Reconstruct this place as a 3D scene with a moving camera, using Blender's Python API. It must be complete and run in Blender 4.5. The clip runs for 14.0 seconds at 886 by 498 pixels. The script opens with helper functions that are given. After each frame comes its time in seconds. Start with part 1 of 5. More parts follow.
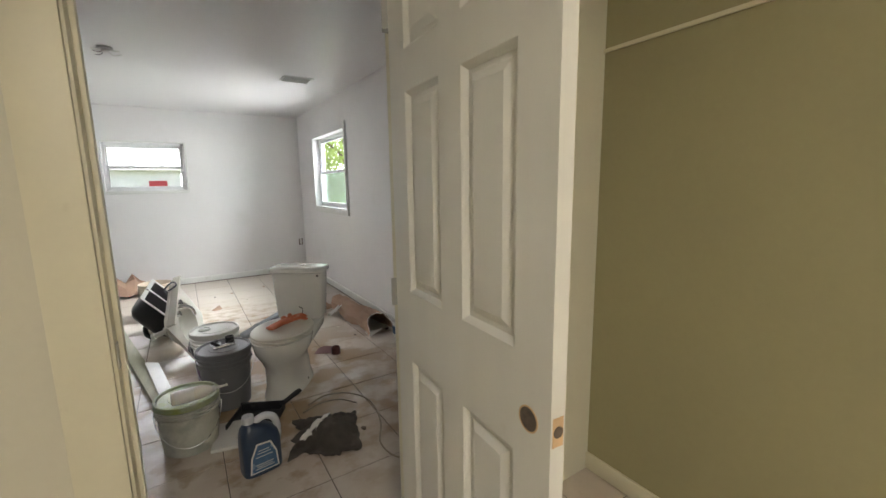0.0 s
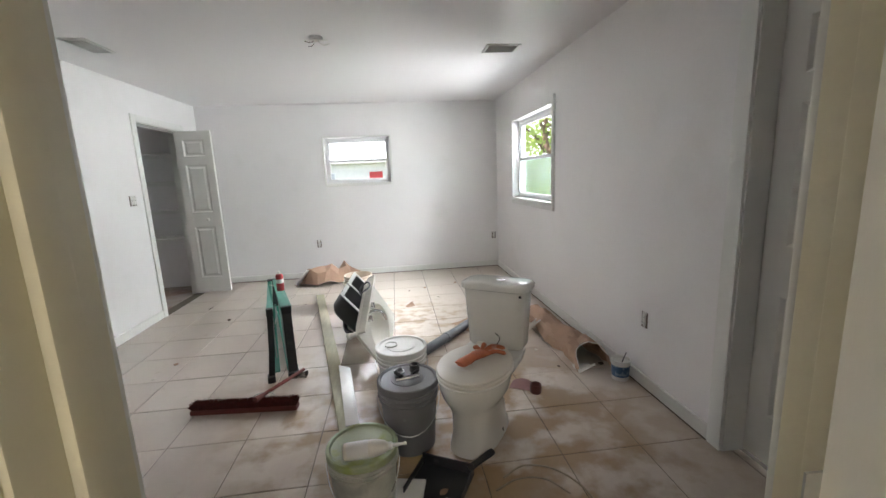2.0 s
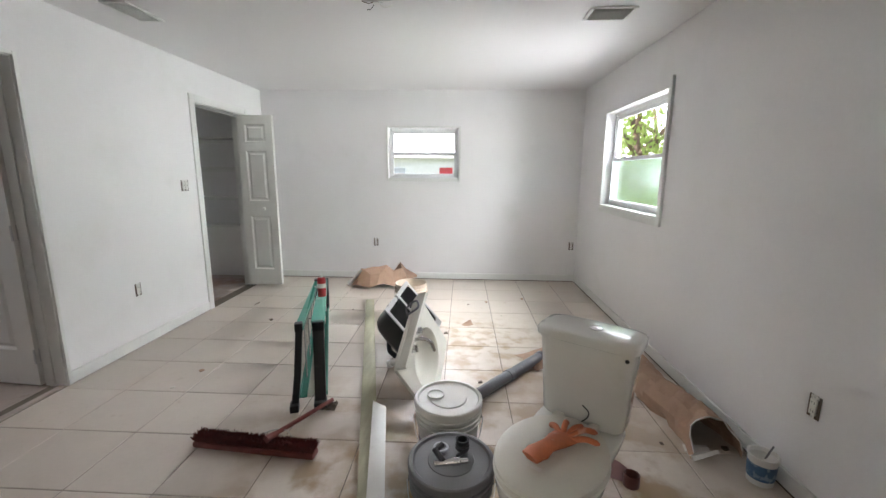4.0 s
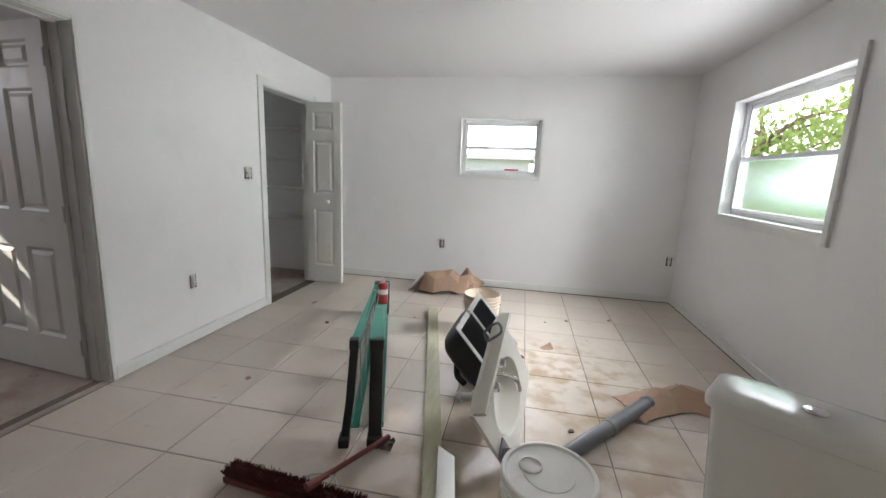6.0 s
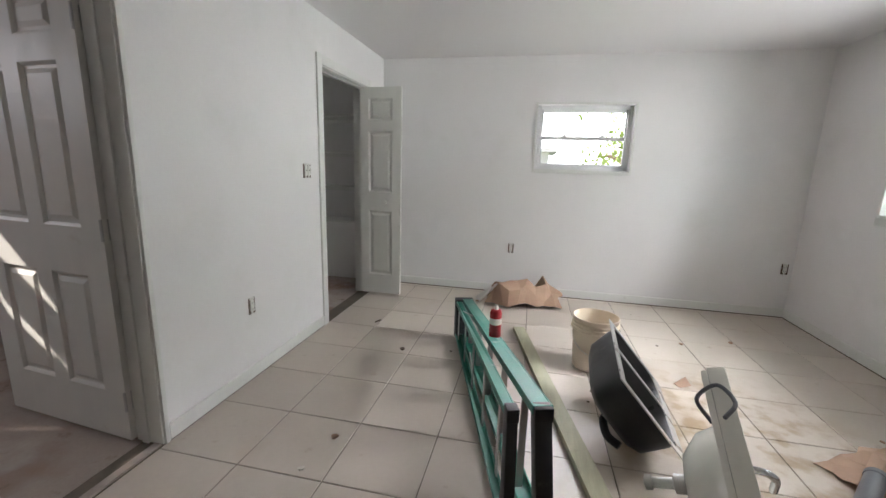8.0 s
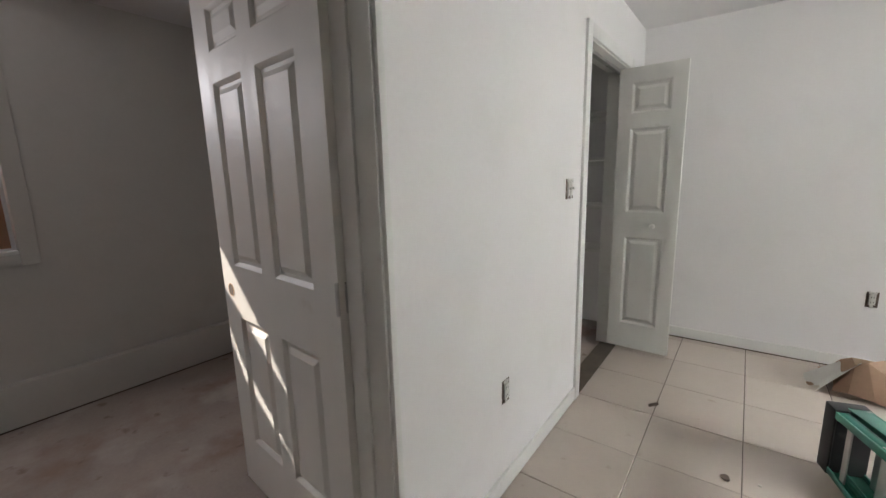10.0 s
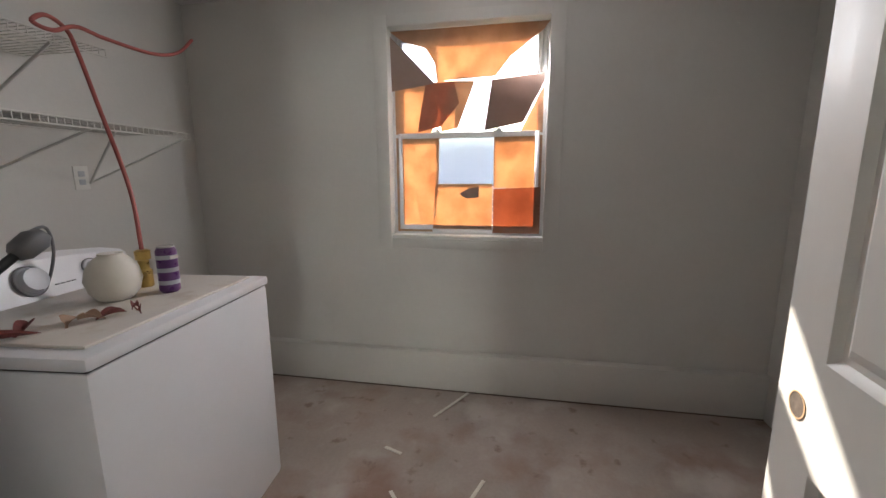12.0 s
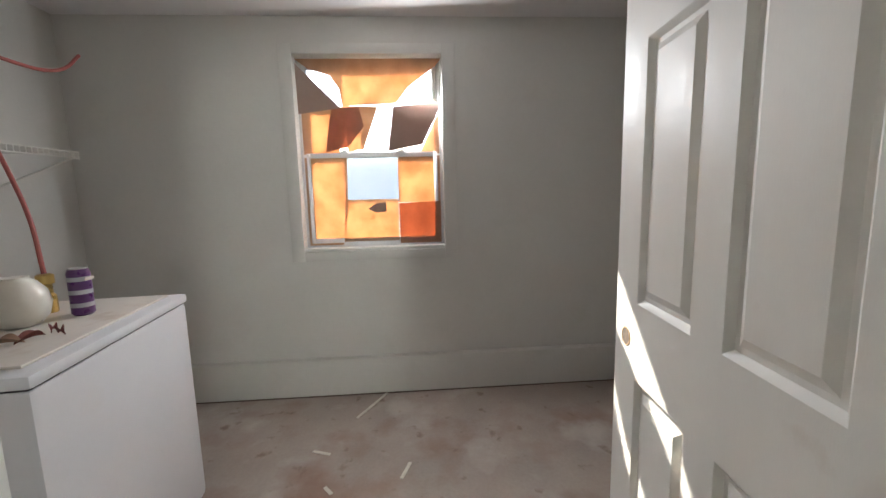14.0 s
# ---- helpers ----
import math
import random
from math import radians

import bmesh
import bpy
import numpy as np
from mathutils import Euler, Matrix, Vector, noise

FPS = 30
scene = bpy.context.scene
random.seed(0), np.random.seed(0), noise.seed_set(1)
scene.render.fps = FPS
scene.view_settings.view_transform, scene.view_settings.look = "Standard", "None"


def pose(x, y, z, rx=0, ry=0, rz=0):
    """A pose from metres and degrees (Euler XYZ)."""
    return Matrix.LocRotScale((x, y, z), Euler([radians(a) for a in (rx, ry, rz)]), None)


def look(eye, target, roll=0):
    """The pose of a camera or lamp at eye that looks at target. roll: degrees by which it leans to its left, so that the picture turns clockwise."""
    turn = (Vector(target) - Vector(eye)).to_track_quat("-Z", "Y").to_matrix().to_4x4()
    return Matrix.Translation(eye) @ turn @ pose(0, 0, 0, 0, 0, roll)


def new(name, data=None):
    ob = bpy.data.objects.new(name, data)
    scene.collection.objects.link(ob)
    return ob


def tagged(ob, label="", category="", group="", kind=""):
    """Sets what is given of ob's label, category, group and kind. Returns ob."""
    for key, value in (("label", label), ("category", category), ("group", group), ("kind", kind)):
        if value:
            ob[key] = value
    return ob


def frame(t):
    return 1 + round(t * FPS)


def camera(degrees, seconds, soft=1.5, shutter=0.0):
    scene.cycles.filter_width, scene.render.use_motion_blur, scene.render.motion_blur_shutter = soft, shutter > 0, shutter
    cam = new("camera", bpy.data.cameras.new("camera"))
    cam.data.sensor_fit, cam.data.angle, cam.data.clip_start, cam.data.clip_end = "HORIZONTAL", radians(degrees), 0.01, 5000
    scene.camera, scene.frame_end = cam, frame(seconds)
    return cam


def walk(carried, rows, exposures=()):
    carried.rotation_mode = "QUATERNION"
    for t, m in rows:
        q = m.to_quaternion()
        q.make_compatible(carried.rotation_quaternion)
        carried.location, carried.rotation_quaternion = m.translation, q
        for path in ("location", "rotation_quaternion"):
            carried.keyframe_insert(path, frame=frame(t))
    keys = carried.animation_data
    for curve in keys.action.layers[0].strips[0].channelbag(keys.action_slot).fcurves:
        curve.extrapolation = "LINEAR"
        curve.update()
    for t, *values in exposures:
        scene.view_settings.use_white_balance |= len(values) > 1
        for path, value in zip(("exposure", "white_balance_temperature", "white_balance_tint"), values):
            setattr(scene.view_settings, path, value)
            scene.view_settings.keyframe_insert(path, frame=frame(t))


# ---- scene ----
cam = camera(95.1, 14.0)
PATH = [
    (0, (-0.047, 0.184, 1.355), (1.019, 1.847, 1.038), -0.9),
    (0.5, (0.015, 0.28, 1.351), (0.682, 2.133, 1.004), -1.0),
    (1, (0.014, 0.49, 1.346), (0.439, 2.41, 0.979), -1.6),
    (1.5, (0.004, 0.774, 1.371), (0.329, 2.714, 1.005), -2.2),
    (2, (0.079, 1.012, 1.388), (0.303, 2.966, 1.028), -2.4),
    (2.5, (0.154, 1.199, 1.401), (0.306, 3.159, 1.035), -2.1),
    (3, (0.165, 1.407, 1.4), (0.263, 3.372, 1.041), -1.3),
    (3.2, (0.144, 1.488, 1.413), (0.21, 3.453, 1.049), -0.9),
    (5.3, (0.088, 1.873, 1.325), (-0.24, 3.813, 0.964), 1.7),
    (5.5, (0.025, 1.953, 1.329), (-0.324, 3.892, 0.986), 1.9),
    (6, (-0.083, 2.142, 1.321), (-0.456, 4.073, 0.956), 2.3),
    (6.5, (-0.196, 2.316, 1.32), (-0.581, 4.243, 0.945), 2.7),
    (7, (-0.419, 2.442, 1.318), (-0.764, 4.374, 0.934), 2.9),
    (7.2, (-0.504, 2.476, 1.318), (-0.846, 4.407, 0.928), 2.8),
    (9.3, (-1.428, 2.986, 1.332), (-2.24, 4.772, 0.942), -1.1),
    (9.5, (-1.512, 3.076, 1.327), (-2.423, 4.815, 0.947), -1.3),
    (10, (-1.721, 3.267, 1.346), (-2.903, 4.84, 0.986), -1.4),
    (10.5, (-1.972, 3.35, 1.35), (-3.433, 4.669, 0.995), -1.3),
    (11, (-2.218, 3.367, 1.327), (-3.932, 4.336, 0.975), -1.4),
    (11.5, (-2.404, 3.421, 1.326), (-4.333, 3.811, 0.968), -1.1),
    (12, (-2.554, 3.499, 1.335), (-4.488, 3.128, 0.986), -0.3),
    (12.5, (-2.594, 3.456, 1.313), (-4.334, 2.521, 0.995), 0.2),
    (13, (-2.567, 3.451, 1.313), (-4.298, 2.491, 1.028), 0.8),
    (13.5, (-2.437, 3.441, 1.332), (-4.355, 2.934, 1.076), 0.0),
    (14, (-2.296, 3.431, 1.324), (-4.272, 3.567, 1.051), -1.4),
]
walk(cam, [(t, look(eye, target, roll)) for t, eye, target, roll in PATH],
     [(0, 1.05, 6450, 12), (1, 1.05, 6400, 13), (2, 1.25, 6350, 14), (3, 1.25, 6350, 14), (5.5, 0.98, 6350, 14), (7, 0.85, 6400, 14), (9.5, 0.95, 6600, 16), (10.5, 1.1, 6700, 14),
      (11.5, 1.4, 6700, 13), (12.5, 2.0, 6600, 11), (14, 2.1, 6550, 9)])

# ---- light ----
SUN_WAY = Vector((1.0, 0.32, -0.64)).normalized()
world = bpy.data.worlds.new("world")
scene.world = world
world.use_nodes = True
wn = world.node_tree
sky = wn.nodes.new("ShaderNodeTexSky")
sky.sky_type, sky.sun_disc = "NISHITA", False
sky.sun_elevation = math.asin(-SUN_WAY.z)
sky.sun_rotation = math.atan2(-SUN_WAY.x, -SUN_WAY.y)
wn.links.new(sky.outputs[0], wn.nodes["Background"].inputs[0])
wn.nodes["Background"].inputs[1].default_value = 0.15
sun = new("sun", bpy.data.lights.new("sun", "SUN"))
sun.data.energy, sun.data.angle, sun.data.color = 5.0, radians(0.6), (1.0, 0.93, 0.82)
sun.matrix_world = look((0, 0, 0), SUN_WAY)


def area(name, m, sx, sy, watts, colour, spread=180):
    lamp = bpy.data.lights.new(name, "AREA")
    lamp.shape, lamp.size, lamp.size_y, lamp.energy, lamp.color = "RECTANGLE", sx, sy, watts, colour
    lamp.spread = radians(spread)
    ob = new(name, lamp)
    ob.matrix_world = m
    return ob


# daylight in the openings
area("daylight_north", look((-0.39, 9.5, 3.0), (-0.39, 6.0, 1.2)), 2.4, 0.9, 200, (0.94, 0.97, 1.0))
area("daylight_east", look((3.3, 5.42, 2.95), (0.6, 5.42, 1.2)), 2.2, 0.9, 165, (0.94, 0.97, 1.0))
area("daylight_east_low", look((2.35, 5.05, 1.40), (0.2, 5.05, 1.5)), 0.9, 1.1, 17, (0.95, 0.98, 0.97), 120)
area("daylight_west_gap", look((-4.993, 3.50, 1.965), (-3.0, 3.3, 1.2)), 0.12, 0.11, 5.2, (0.92, 0.95, 1.0))



# ---- materials ----
def mat(name, colour, rough=0.5, metal=0.0, vary=0.12, scale=6.0, grain=90.0, bump=0.05, spots=None, stretch=(1, 1, 1), island=False, coat=0.0, clear=0.0):
    """A surface with broad and fine variation, fine relief and, if wanted, spots (colour, scale, edge, amount) of dirt or wear."""
    m = bpy.data.materials.new(name)
    m.use_nodes = True
    t = m.node_tree
    n, ln = t.nodes, t.links.new
    b = n["Principled BSDF"]
    b.inputs["Roughness"].default_value, b.inputs["Metallic"].default_value = rough, metal
    b.inputs["Coat Weight"].default_value = coat
    b.inputs["Transmission Weight"].default_value = clear
    geo = n.new("ShaderNodeNewGeometry")
    mp = n.new("ShaderNodeMapping")
    mp.inputs["Scale"].default_value = stretch
    ln(geo.outputs["Position"], mp.inputs[0])
    big, small = n.new("ShaderNodeTexNoise"), n.new("ShaderNodeTexNoise")
    big.inputs["Scale"].default_value, small.inputs["Scale"].default_value = scale, grain
    big.inputs["Detail"].default_value, small.inputs["Detail"].default_value = 5, 3
    for x in (big, small):
        ln(mp.outputs[0], x.inputs["Vector"])
    add = n.new("ShaderNodeMath")
    add.operation = "MULTIPLY_ADD"
    ln(small.outputs[0], add.inputs[0])
    add.inputs[1].default_value = 0.35
    ln(big.outputs[0], add.inputs[2])
    rnd = n.new("ShaderNodeObjectInfo")
    ramp = n.new("ShaderNodeMapRange")
    ramp.inputs[1].default_value, ramp.inputs[2].default_value = 0.35, 1.0
    ramp.inputs[3].default_value, ramp.inputs[4].default_value = 1 - vary, 1 + vary
    ln(add.outputs[0], ramp.inputs[0])
    val = ramp.outputs[0]
    if island:
        r2 = n.new("ShaderNodeMapRange")
        r2.inputs[3].default_value, r2.inputs[4].default_value = 0.93, 1.05
        ln(rnd.outputs["Random"], r2.inputs[0])
        mu = n.new("ShaderNodeMath")
        mu.operation = "MULTIPLY"
        ln(val, mu.inputs[0]), ln(r2.outputs[0], mu.inputs[1])
        val = mu.outputs[0]
    mix = n.new("ShaderNodeMix")
    mix.data_type, mix.blend_type = "RGBA", "MULTIPLY"
    mix.inputs[0].default_value = 1.0
    mix.inputs[6].default_value = (*colour, 1)
    ln(val, mix.inputs[7])
    col = mix.outputs[2]
    for spot in spots or ():
        sc, sscale, lo, hi, amount = spot[:5]
        sn = n.new("ShaderNodeTexNoise")
        sn.inputs["Scale"].default_value, sn.inputs["Detail"].default_value = sscale, 8
        ln(geo.outputs["Position"], sn.inputs["Vector"])
        sr = n.new("ShaderNodeMapRange")
        sr.inputs[1].default_value, sr.inputs[2].default_value, sr.inputs[4].default_value = lo, hi, amount
        ln(sn.outputs[0], sr.inputs[0])
        sm = n.new("ShaderNodeMix")
        sm.data_type = "RGBA"
        ln(sr.outputs[0], sm.inputs[0]), ln(col, sm.inputs[6])
        if len(spot) > 5:
            # a spill round one place, thinning out to its edge
            dist, fade, both = n.new("ShaderNodeVectorMath"), n.new("ShaderNodeMapRange"), n.new("ShaderNodeMath")
            dist.operation, both.operation = "DISTANCE", "MULTIPLY"
            ln(geo.outputs["Position"], dist.inputs[0])
            dist.inputs[1].default_value = spot[5][:3]
            fade.inputs[1].default_value, fade.inputs[2].default_value = spot[5][3], spot[5][3] * 0.35
            ln(dist.outputs["Value"], fade.inputs[0])
            ln(sr.outputs[0], both.inputs[0]), ln(fade.outputs[0], both.inputs[1])
            ln(both.outputs[0], sm.inputs[0])
        sm.inputs[7].default_value = (*sc, 1)
        col = sm.outputs[2]
    ln(col, b.inputs["Base Color"])
    rr = n.new("ShaderNodeMapRange")
    rr.inputs[1].default_value, rr.inputs[2].default_value = 0.3, 0.8
    rr.inputs[3].default_value, rr.inputs[4].default_value = max(0.02, rough - 0.05), min(1, rough + 0.1)
    ln(big.outputs[0], rr.inputs[0]), ln(rr.outputs[0], b.inputs["Roughness"])
    if bump:
        bp = n.new("ShaderNodeBump")
        bp.inputs["Strength"].default_value, bp.inputs["Distance"].default_value = bump, 0.01
        ln(add.outputs[0], bp.inputs["Height"]), ln(bp.outputs[0], b.inputs["Normal"])
    return m


WALL = mat("wall_paint", (0.82, 0.805, 0.80), 0.42, vary=0.04, scale=1.3, grain=55, bump=0.10, spots=[((0.66, 0.66, 0.62), 2.2, 0.58, 0.8, 0.35)])
CEIL = mat("ceiling_paint", (0.76, 0.74, 0.74), 0.36, vary=0.02, scale=1.0, grain=30, bump=0.05)
HALL = mat("cream_paint", (0.67, 0.64, 0.53), 0.55, vary=0.05, scale=1.5, grain=60, bump=0.08, spots=[((0.5, 0.44, 0.28), 7, 0.68, 0.78, 0.3)])
# hall east wall's paint, darkened and yellowed to put its shade into the colour
HALL_SHADED = mat("olive_yellow_shaded", (0.36, 0.33, 0.19), 0.6, vary=0.06, scale=1.2, grain=50, bump=0.08, spots=[((0.25, 0.22, 0.12), 7, 0.7, 0.76, 0.4)])
LAUN = mat("laundry_paint", (0.62, 0.605, 0.57), 0.5, vary=0.06, scale=1.6, grain=50, bump=0.10, spots=[((0.5, 0.48, 0.42), 3, 0.6, 0.8, 0.35)])
TRIM = mat("trim_paint", (0.76, 0.76, 0.73), 0.35, vary=0.04, scale=4, bump=0.04, spots=[((0.55, 0.52, 0.45), 14, 0.66, 0.76, 0.35)])
HTRIM = mat("cream_trim", (0.72, 0.68, 0.53), 0.4, vary=0.04, scale=4, bump=0.04, spots=[((0.5, 0.44, 0.3), 14, 0.66, 0.76, 0.3)])
DOOR = mat("door_paint", (0.74, 0.73, 0.69), 0.5, vary=0.03, scale=5, grain=120, bump=0.05, stretch=(3, 3, 0.6), spots=[((0.55, 0.5, 0.42), 12, 0.69, 0.78, 0.3)])
EDGE = mat("bare_wood", (0.62, 0.42, 0.24), 0.6, vary=0.2, scale=20, bump=0.1)
TILE = mat("tile", (0.545, 0.475, 0.405), 0.36, vary=0.08, scale=3, grain=40, bump=0.02, island=True,
           spots=[((0.62, 0.55, 0.49), 1.6, 0.4, 0.8, 0.5), ((0.36, 0.23, 0.12), 2.1, 0.66, 0.86, 0.3), ((0.29, 0.185, 0.085), 3.4, 0.42, 0.54, 0.95, (0.55, 3.1, 0, 1.25)), ((0.33, 0.22, 0.11), 4.5, 0.46, 0.62, 0.75, (0.25, 4.6, 0, 0.9)), ((0.30, 0.19, 0.08), 4, 0.48, 0.7, 0.7, (-0.6, 3.7, 0, 0.7)), ((0.27, 0.175, 0.08), 5, 0.45, 0.6, 0.85, (-0.35, 3.1, 0, 0.75)), ((0.29, 0.19, 0.09), 6, 0.46, 0.62, 0.75, (0.95, 2.4, 0, 0.9)), ((0.30, 0.2, 0.1), 8, 0.5, 0.62, 0.7, (0.1, 2.3, 0, 0.9)), ((0.33, 0.23, 0.12), 9, 0.5, 0.64, 0.6, (0.25, 5.0, 0, 0.7)), ((0.30, 0.19, 0.1), 11, 0.66, 0.78, 0.45)])
GROUT = mat("grout", (0.14, 0.115, 0.09), 0.9, vary=0.25, scale=8, bump=0.2)
CONC = mat("bare_concrete", (0.36, 0.30, 0.26), 0.7, vary=0.2, scale=3, grain=60, bump=0.15,
           spots=[((0.23, 0.12, 0.08), 2.2, 0.5, 0.68, 0.75), ((0.52, 0.47, 0.43), 3.1, 0.55, 0.7, 0.6), ((0.16, 0.1, 0.07), 9, 0.62, 0.7, 0.6)])
PORC = mat("porcelain", (0.74, 0.73, 0.69), 0.12, vary=0.03, scale=8, bump=0.0, coat=0.4, spots=[((0.55, 0.48, 0.38), 9, 0.62, 0.8, 0.25)])
SEAT = mat("seat_plastic", (0.70, 0.67, 0.60), 0.34, vary=0.05, scale=9, bump=0.01, spots=[((0.5, 0.42, 0.3), 12, 0.6, 0.75, 0.3)])
GREY = mat("grey_plastic", (0.17, 0.17, 0.18), 0.42, vary=0.08, scale=7, bump=0.03, spots=[((0.4, 0.4, 0.4), 12, 0.66, 0.78, 0.4)])
WHITE = mat("white_plastic", (0.72, 0.71, 0.67), 0.35, vary=0.05, scale=8, bump=0.03, spots=[((0.48, 0.44, 0.36), 10, 0.62, 0.75, 0.35)])
BEIGE = mat("beige_plastic", (0.68, 0.58, 0.46), 0.4, vary=0.06, scale=8, bump=0.03, spots=[((0.45, 0.34, 0.22), 8, 0.58, 0.74, 0.4)])
GREENLID = mat("pale_green_plastic", (0.36, 0.40, 0.24), 0.35, vary=0.12, scale=9, bump=0.03, spots=[((0.30, 0.34, 0.06), 7, 0.52, 0.6, 0.7)])
CLOUDY = mat("cloudy_plastic", (0.50, 0.50, 0.44), 0.35, vary=0.15, scale=11, bump=0.03, spots=[((0.30, 0.31, 0.28), 9, 0.5, 0.62, 0.6)])
BLACK = mat("black_plastic", (0.02, 0.02, 0.022), 0.4, vary=0.25, scale=10, bump=0.03, spots=[((0.12, 0.11, 0.1), 15, 0.64, 0.76, 0.4)])
STEEL = mat("dark_sink", (0.075, 0.077, 0.08), 0.3, metal=0.3, vary=0.15, scale=9, bump=0.02)
RIM = mat("brushed_steel", (0.55, 0.55, 0.54), 0.3, metal=0.9, vary=0.1, scale=9, bump=0.02)
CHROME = mat("chrome", (0.7, 0.7, 0.7), 0.12, metal=1.0, vary=0.05, bump=0)
ALU = mat("aluminium", (0.52, 0.51, 0.49), 0.38, metal=0.85, vary=0.12, scale=12, bump=0.02)
GREEN = mat("green_fibreglass", (0.035, 0.22, 0.16), 0.4, vary=0.15, scale=14, bump=0.05, spots=[((0.4, 0.45, 0.42), 11, 0.64, 0.7, 0.6)])
MARBLE = mat("cultured_marble", (0.76, 0.74, 0.66), 0.18, vary=0.04, scale=4, bump=0.0, coat=0.3, spots=[((0.55, 0.48, 0.38), 9, 0.62, 0.76, 0.3)])
RED = mat("red_bristle", (0.12, 0.026, 0.022), 0.85, vary=0.45, scale=35, grain=260, bump=0.4)
REDWOOD = mat("red_handle", (0.20, 0.05, 0.04), 0.5, vary=0.2, scale=20, bump=0.05)
LUMBER = mat("treated_lumber", (0.40, 0.38, 0.26), 0.7, vary=0.18, scale=9, grain=80, bump=0.12, stretch=(4, 0.5, 4), spots=[((0.22, 0.2, 0.13), 6, 0.62, 0.74, 0.4)])
KRAFT = mat("kraft_paper", (0.37, 0.24, 0.165), 0.85, vary=0.15, scale=6, grain=60, bump=0.12)
PAPERW = mat("white_paper", (0.72, 0.70, 0.66), 0.8, vary=0.08, scale=6, bump=0.08)
ORANGE = mat("orange_rubber", (0.52, 0.15, 0.06), 0.55, vary=0.15, scale=25, bump=0.08, spots=[((0.62, 0.5, 0.4), 20, 0.6, 0.7, 0.6)])
BLUE = mat("blue_plastic", (0.025, 0.045, 0.085), 0.34, vary=0.15, scale=12, bump=0.02)
BLUELAB = mat("blue_label", (0.06, 0.13, 0.24), 0.4, vary=0.2, scale=40, bump=0.0, spots=[((0.35, 0.45, 0.55), 30, 0.56, 0.62, 0.6)])
CAPW = mat("grey_white_plastic", (0.45, 0.47, 0.50), 0.35, vary=0.08, scale=12, bump=0.02)
CLOTH = mat("dark_cloth", (0.075, 0.065, 0.055), 0.95, vary=0.3, scale=14, grain=400, bump=0.3, spots=[((0.16, 0.14, 0.12), 9, 0.55, 0.7, 0.5)])
PIPE = mat("grey_pipe", (0.11, 0.11, 0.12), 0.35, vary=0.1, scale=10, bump=0.02, spots=[((0.3, 0.29, 0.27), 14, 0.62, 0.75, 0.4)])
BROWN = mat("brown_plastic", (0.10, 0.03, 0.025), 0.4, vary=0.15, scale=20, bump=0.03)
MAUVE = mat("mauve_card", (0.27, 0.15, 0.15), 0.8, vary=0.12, scale=15, bump=0.06)
CANRED = mat("red_enamel", (0.42, 0.03, 0.035), 0.3, vary=0.1, scale=20, bump=0.0)
LABELW = mat("white_label", (0.72, 0.70, 0.66), 0.45, vary=0.06, scale=20, bump=0.0)
PURPLE = mat("purple_print", (0.10, 0.03, 0.14), 0.3, vary=0.15, scale=30, bump=0.0)
GOLD = mat("brass", (0.60, 0.42, 0.14), 0.3, metal=0.9, vary=0.15, scale=30, bump=0.02)
CORD = mat("red_cord", (0.36, 0.09, 0.075), 0.5, vary=0.15, scale=30, bump=0.04)
ENAMEL = mat("white_enamel", (0.74, 0.74, 0.76), 0.34, vary=0.03, scale=3, bump=0.01, spots=[((0.6, 0.56, 0.5), 6, 0.6, 0.85, 0.25)])
LIDTOP = mat("dusty_enamel", (0.69, 0.64, 0.58), 0.35, vary=0.08, scale=6, bump=0.02, spots=[((0.42, 0.3, 0.2), 8, 0.6, 0.72, 0.4)])
WIRE = mat("white_wire", (0.62, 0.61, 0.57), 0.45, vary=0.05, scale=20, bump=0.0)
ALMOND = mat("cloudy_globe", (0.72, 0.68, 0.60), 0.3, vary=0.06, scale=12, bump=0.0)
LEAFRED = mat("dried_red_scrap", (0.16, 0.04, 0.035), 0.8, vary=0.4, scale=40, bump=0.2)
# litter colour, used as well to paint the shade in holes and gaps
DIRT_AND_SHADE = mat("debris", (0.12, 0.09, 0.07), 0.9, vary=0.4, scale=40, bump=0.2)
CHIP = mat("plaster_chip", (0.66, 0.62, 0.55), 0.85, vary=0.15, scale=30, bump=0.1)
COPPER = mat("clear_hose", (0.30, 0.25, 0.18), 0.35, vary=0.2, scale=30, bump=0.0)
SASH = mat("white_window_vinyl", (0.80, 0.80, 0.80), 0.4, metal=0.0, vary=0.06, scale=9, bump=0.02)
BARK = mat("bark", (0.17, 0.12, 0.09), 0.9, vary=0.3, scale=9, grain=60, bump=0.5)
GRASS = mat("grass", (0.07, 0.11, 0.035), 0.9, vary=0.4, scale=3, grain=40, bump=0.4)
STUCCO = mat("white_stucco", (0.85, 0.83, 0.80), 0.8, vary=0.06, scale=3, bump=0.1)
ROOF = mat("pale_roof", (0.62, 0.61, 0.60), 0.9, vary=0.2, scale=7, bump=0.2)
FENCE = mat("weathered_fence", (0.42, 0.40, 0.44), 0.85, vary=0.15, scale=4, bump=0.1)
REDPAINT = mat("red_paint", (0.45, 0.05, 0.05), 0.5, vary=0.1, scale=6, bump=0.02)


def glass(name, rough=0.0, colour=(1, 1, 1)):
    m = bpy.data.materials.new(name)
    m.use_nodes = True
    b = m.node_tree.nodes["Principled BSDF"]
    b.inputs["Base Color"].default_value = (*colour, 1)
    b.inputs["Transmission Weight"].default_value, b.inputs["Roughness"].default_value, b.inputs["IOR"].default_value = 1.0, rough, 1.01 if rough == 0 else 1.2
    return m


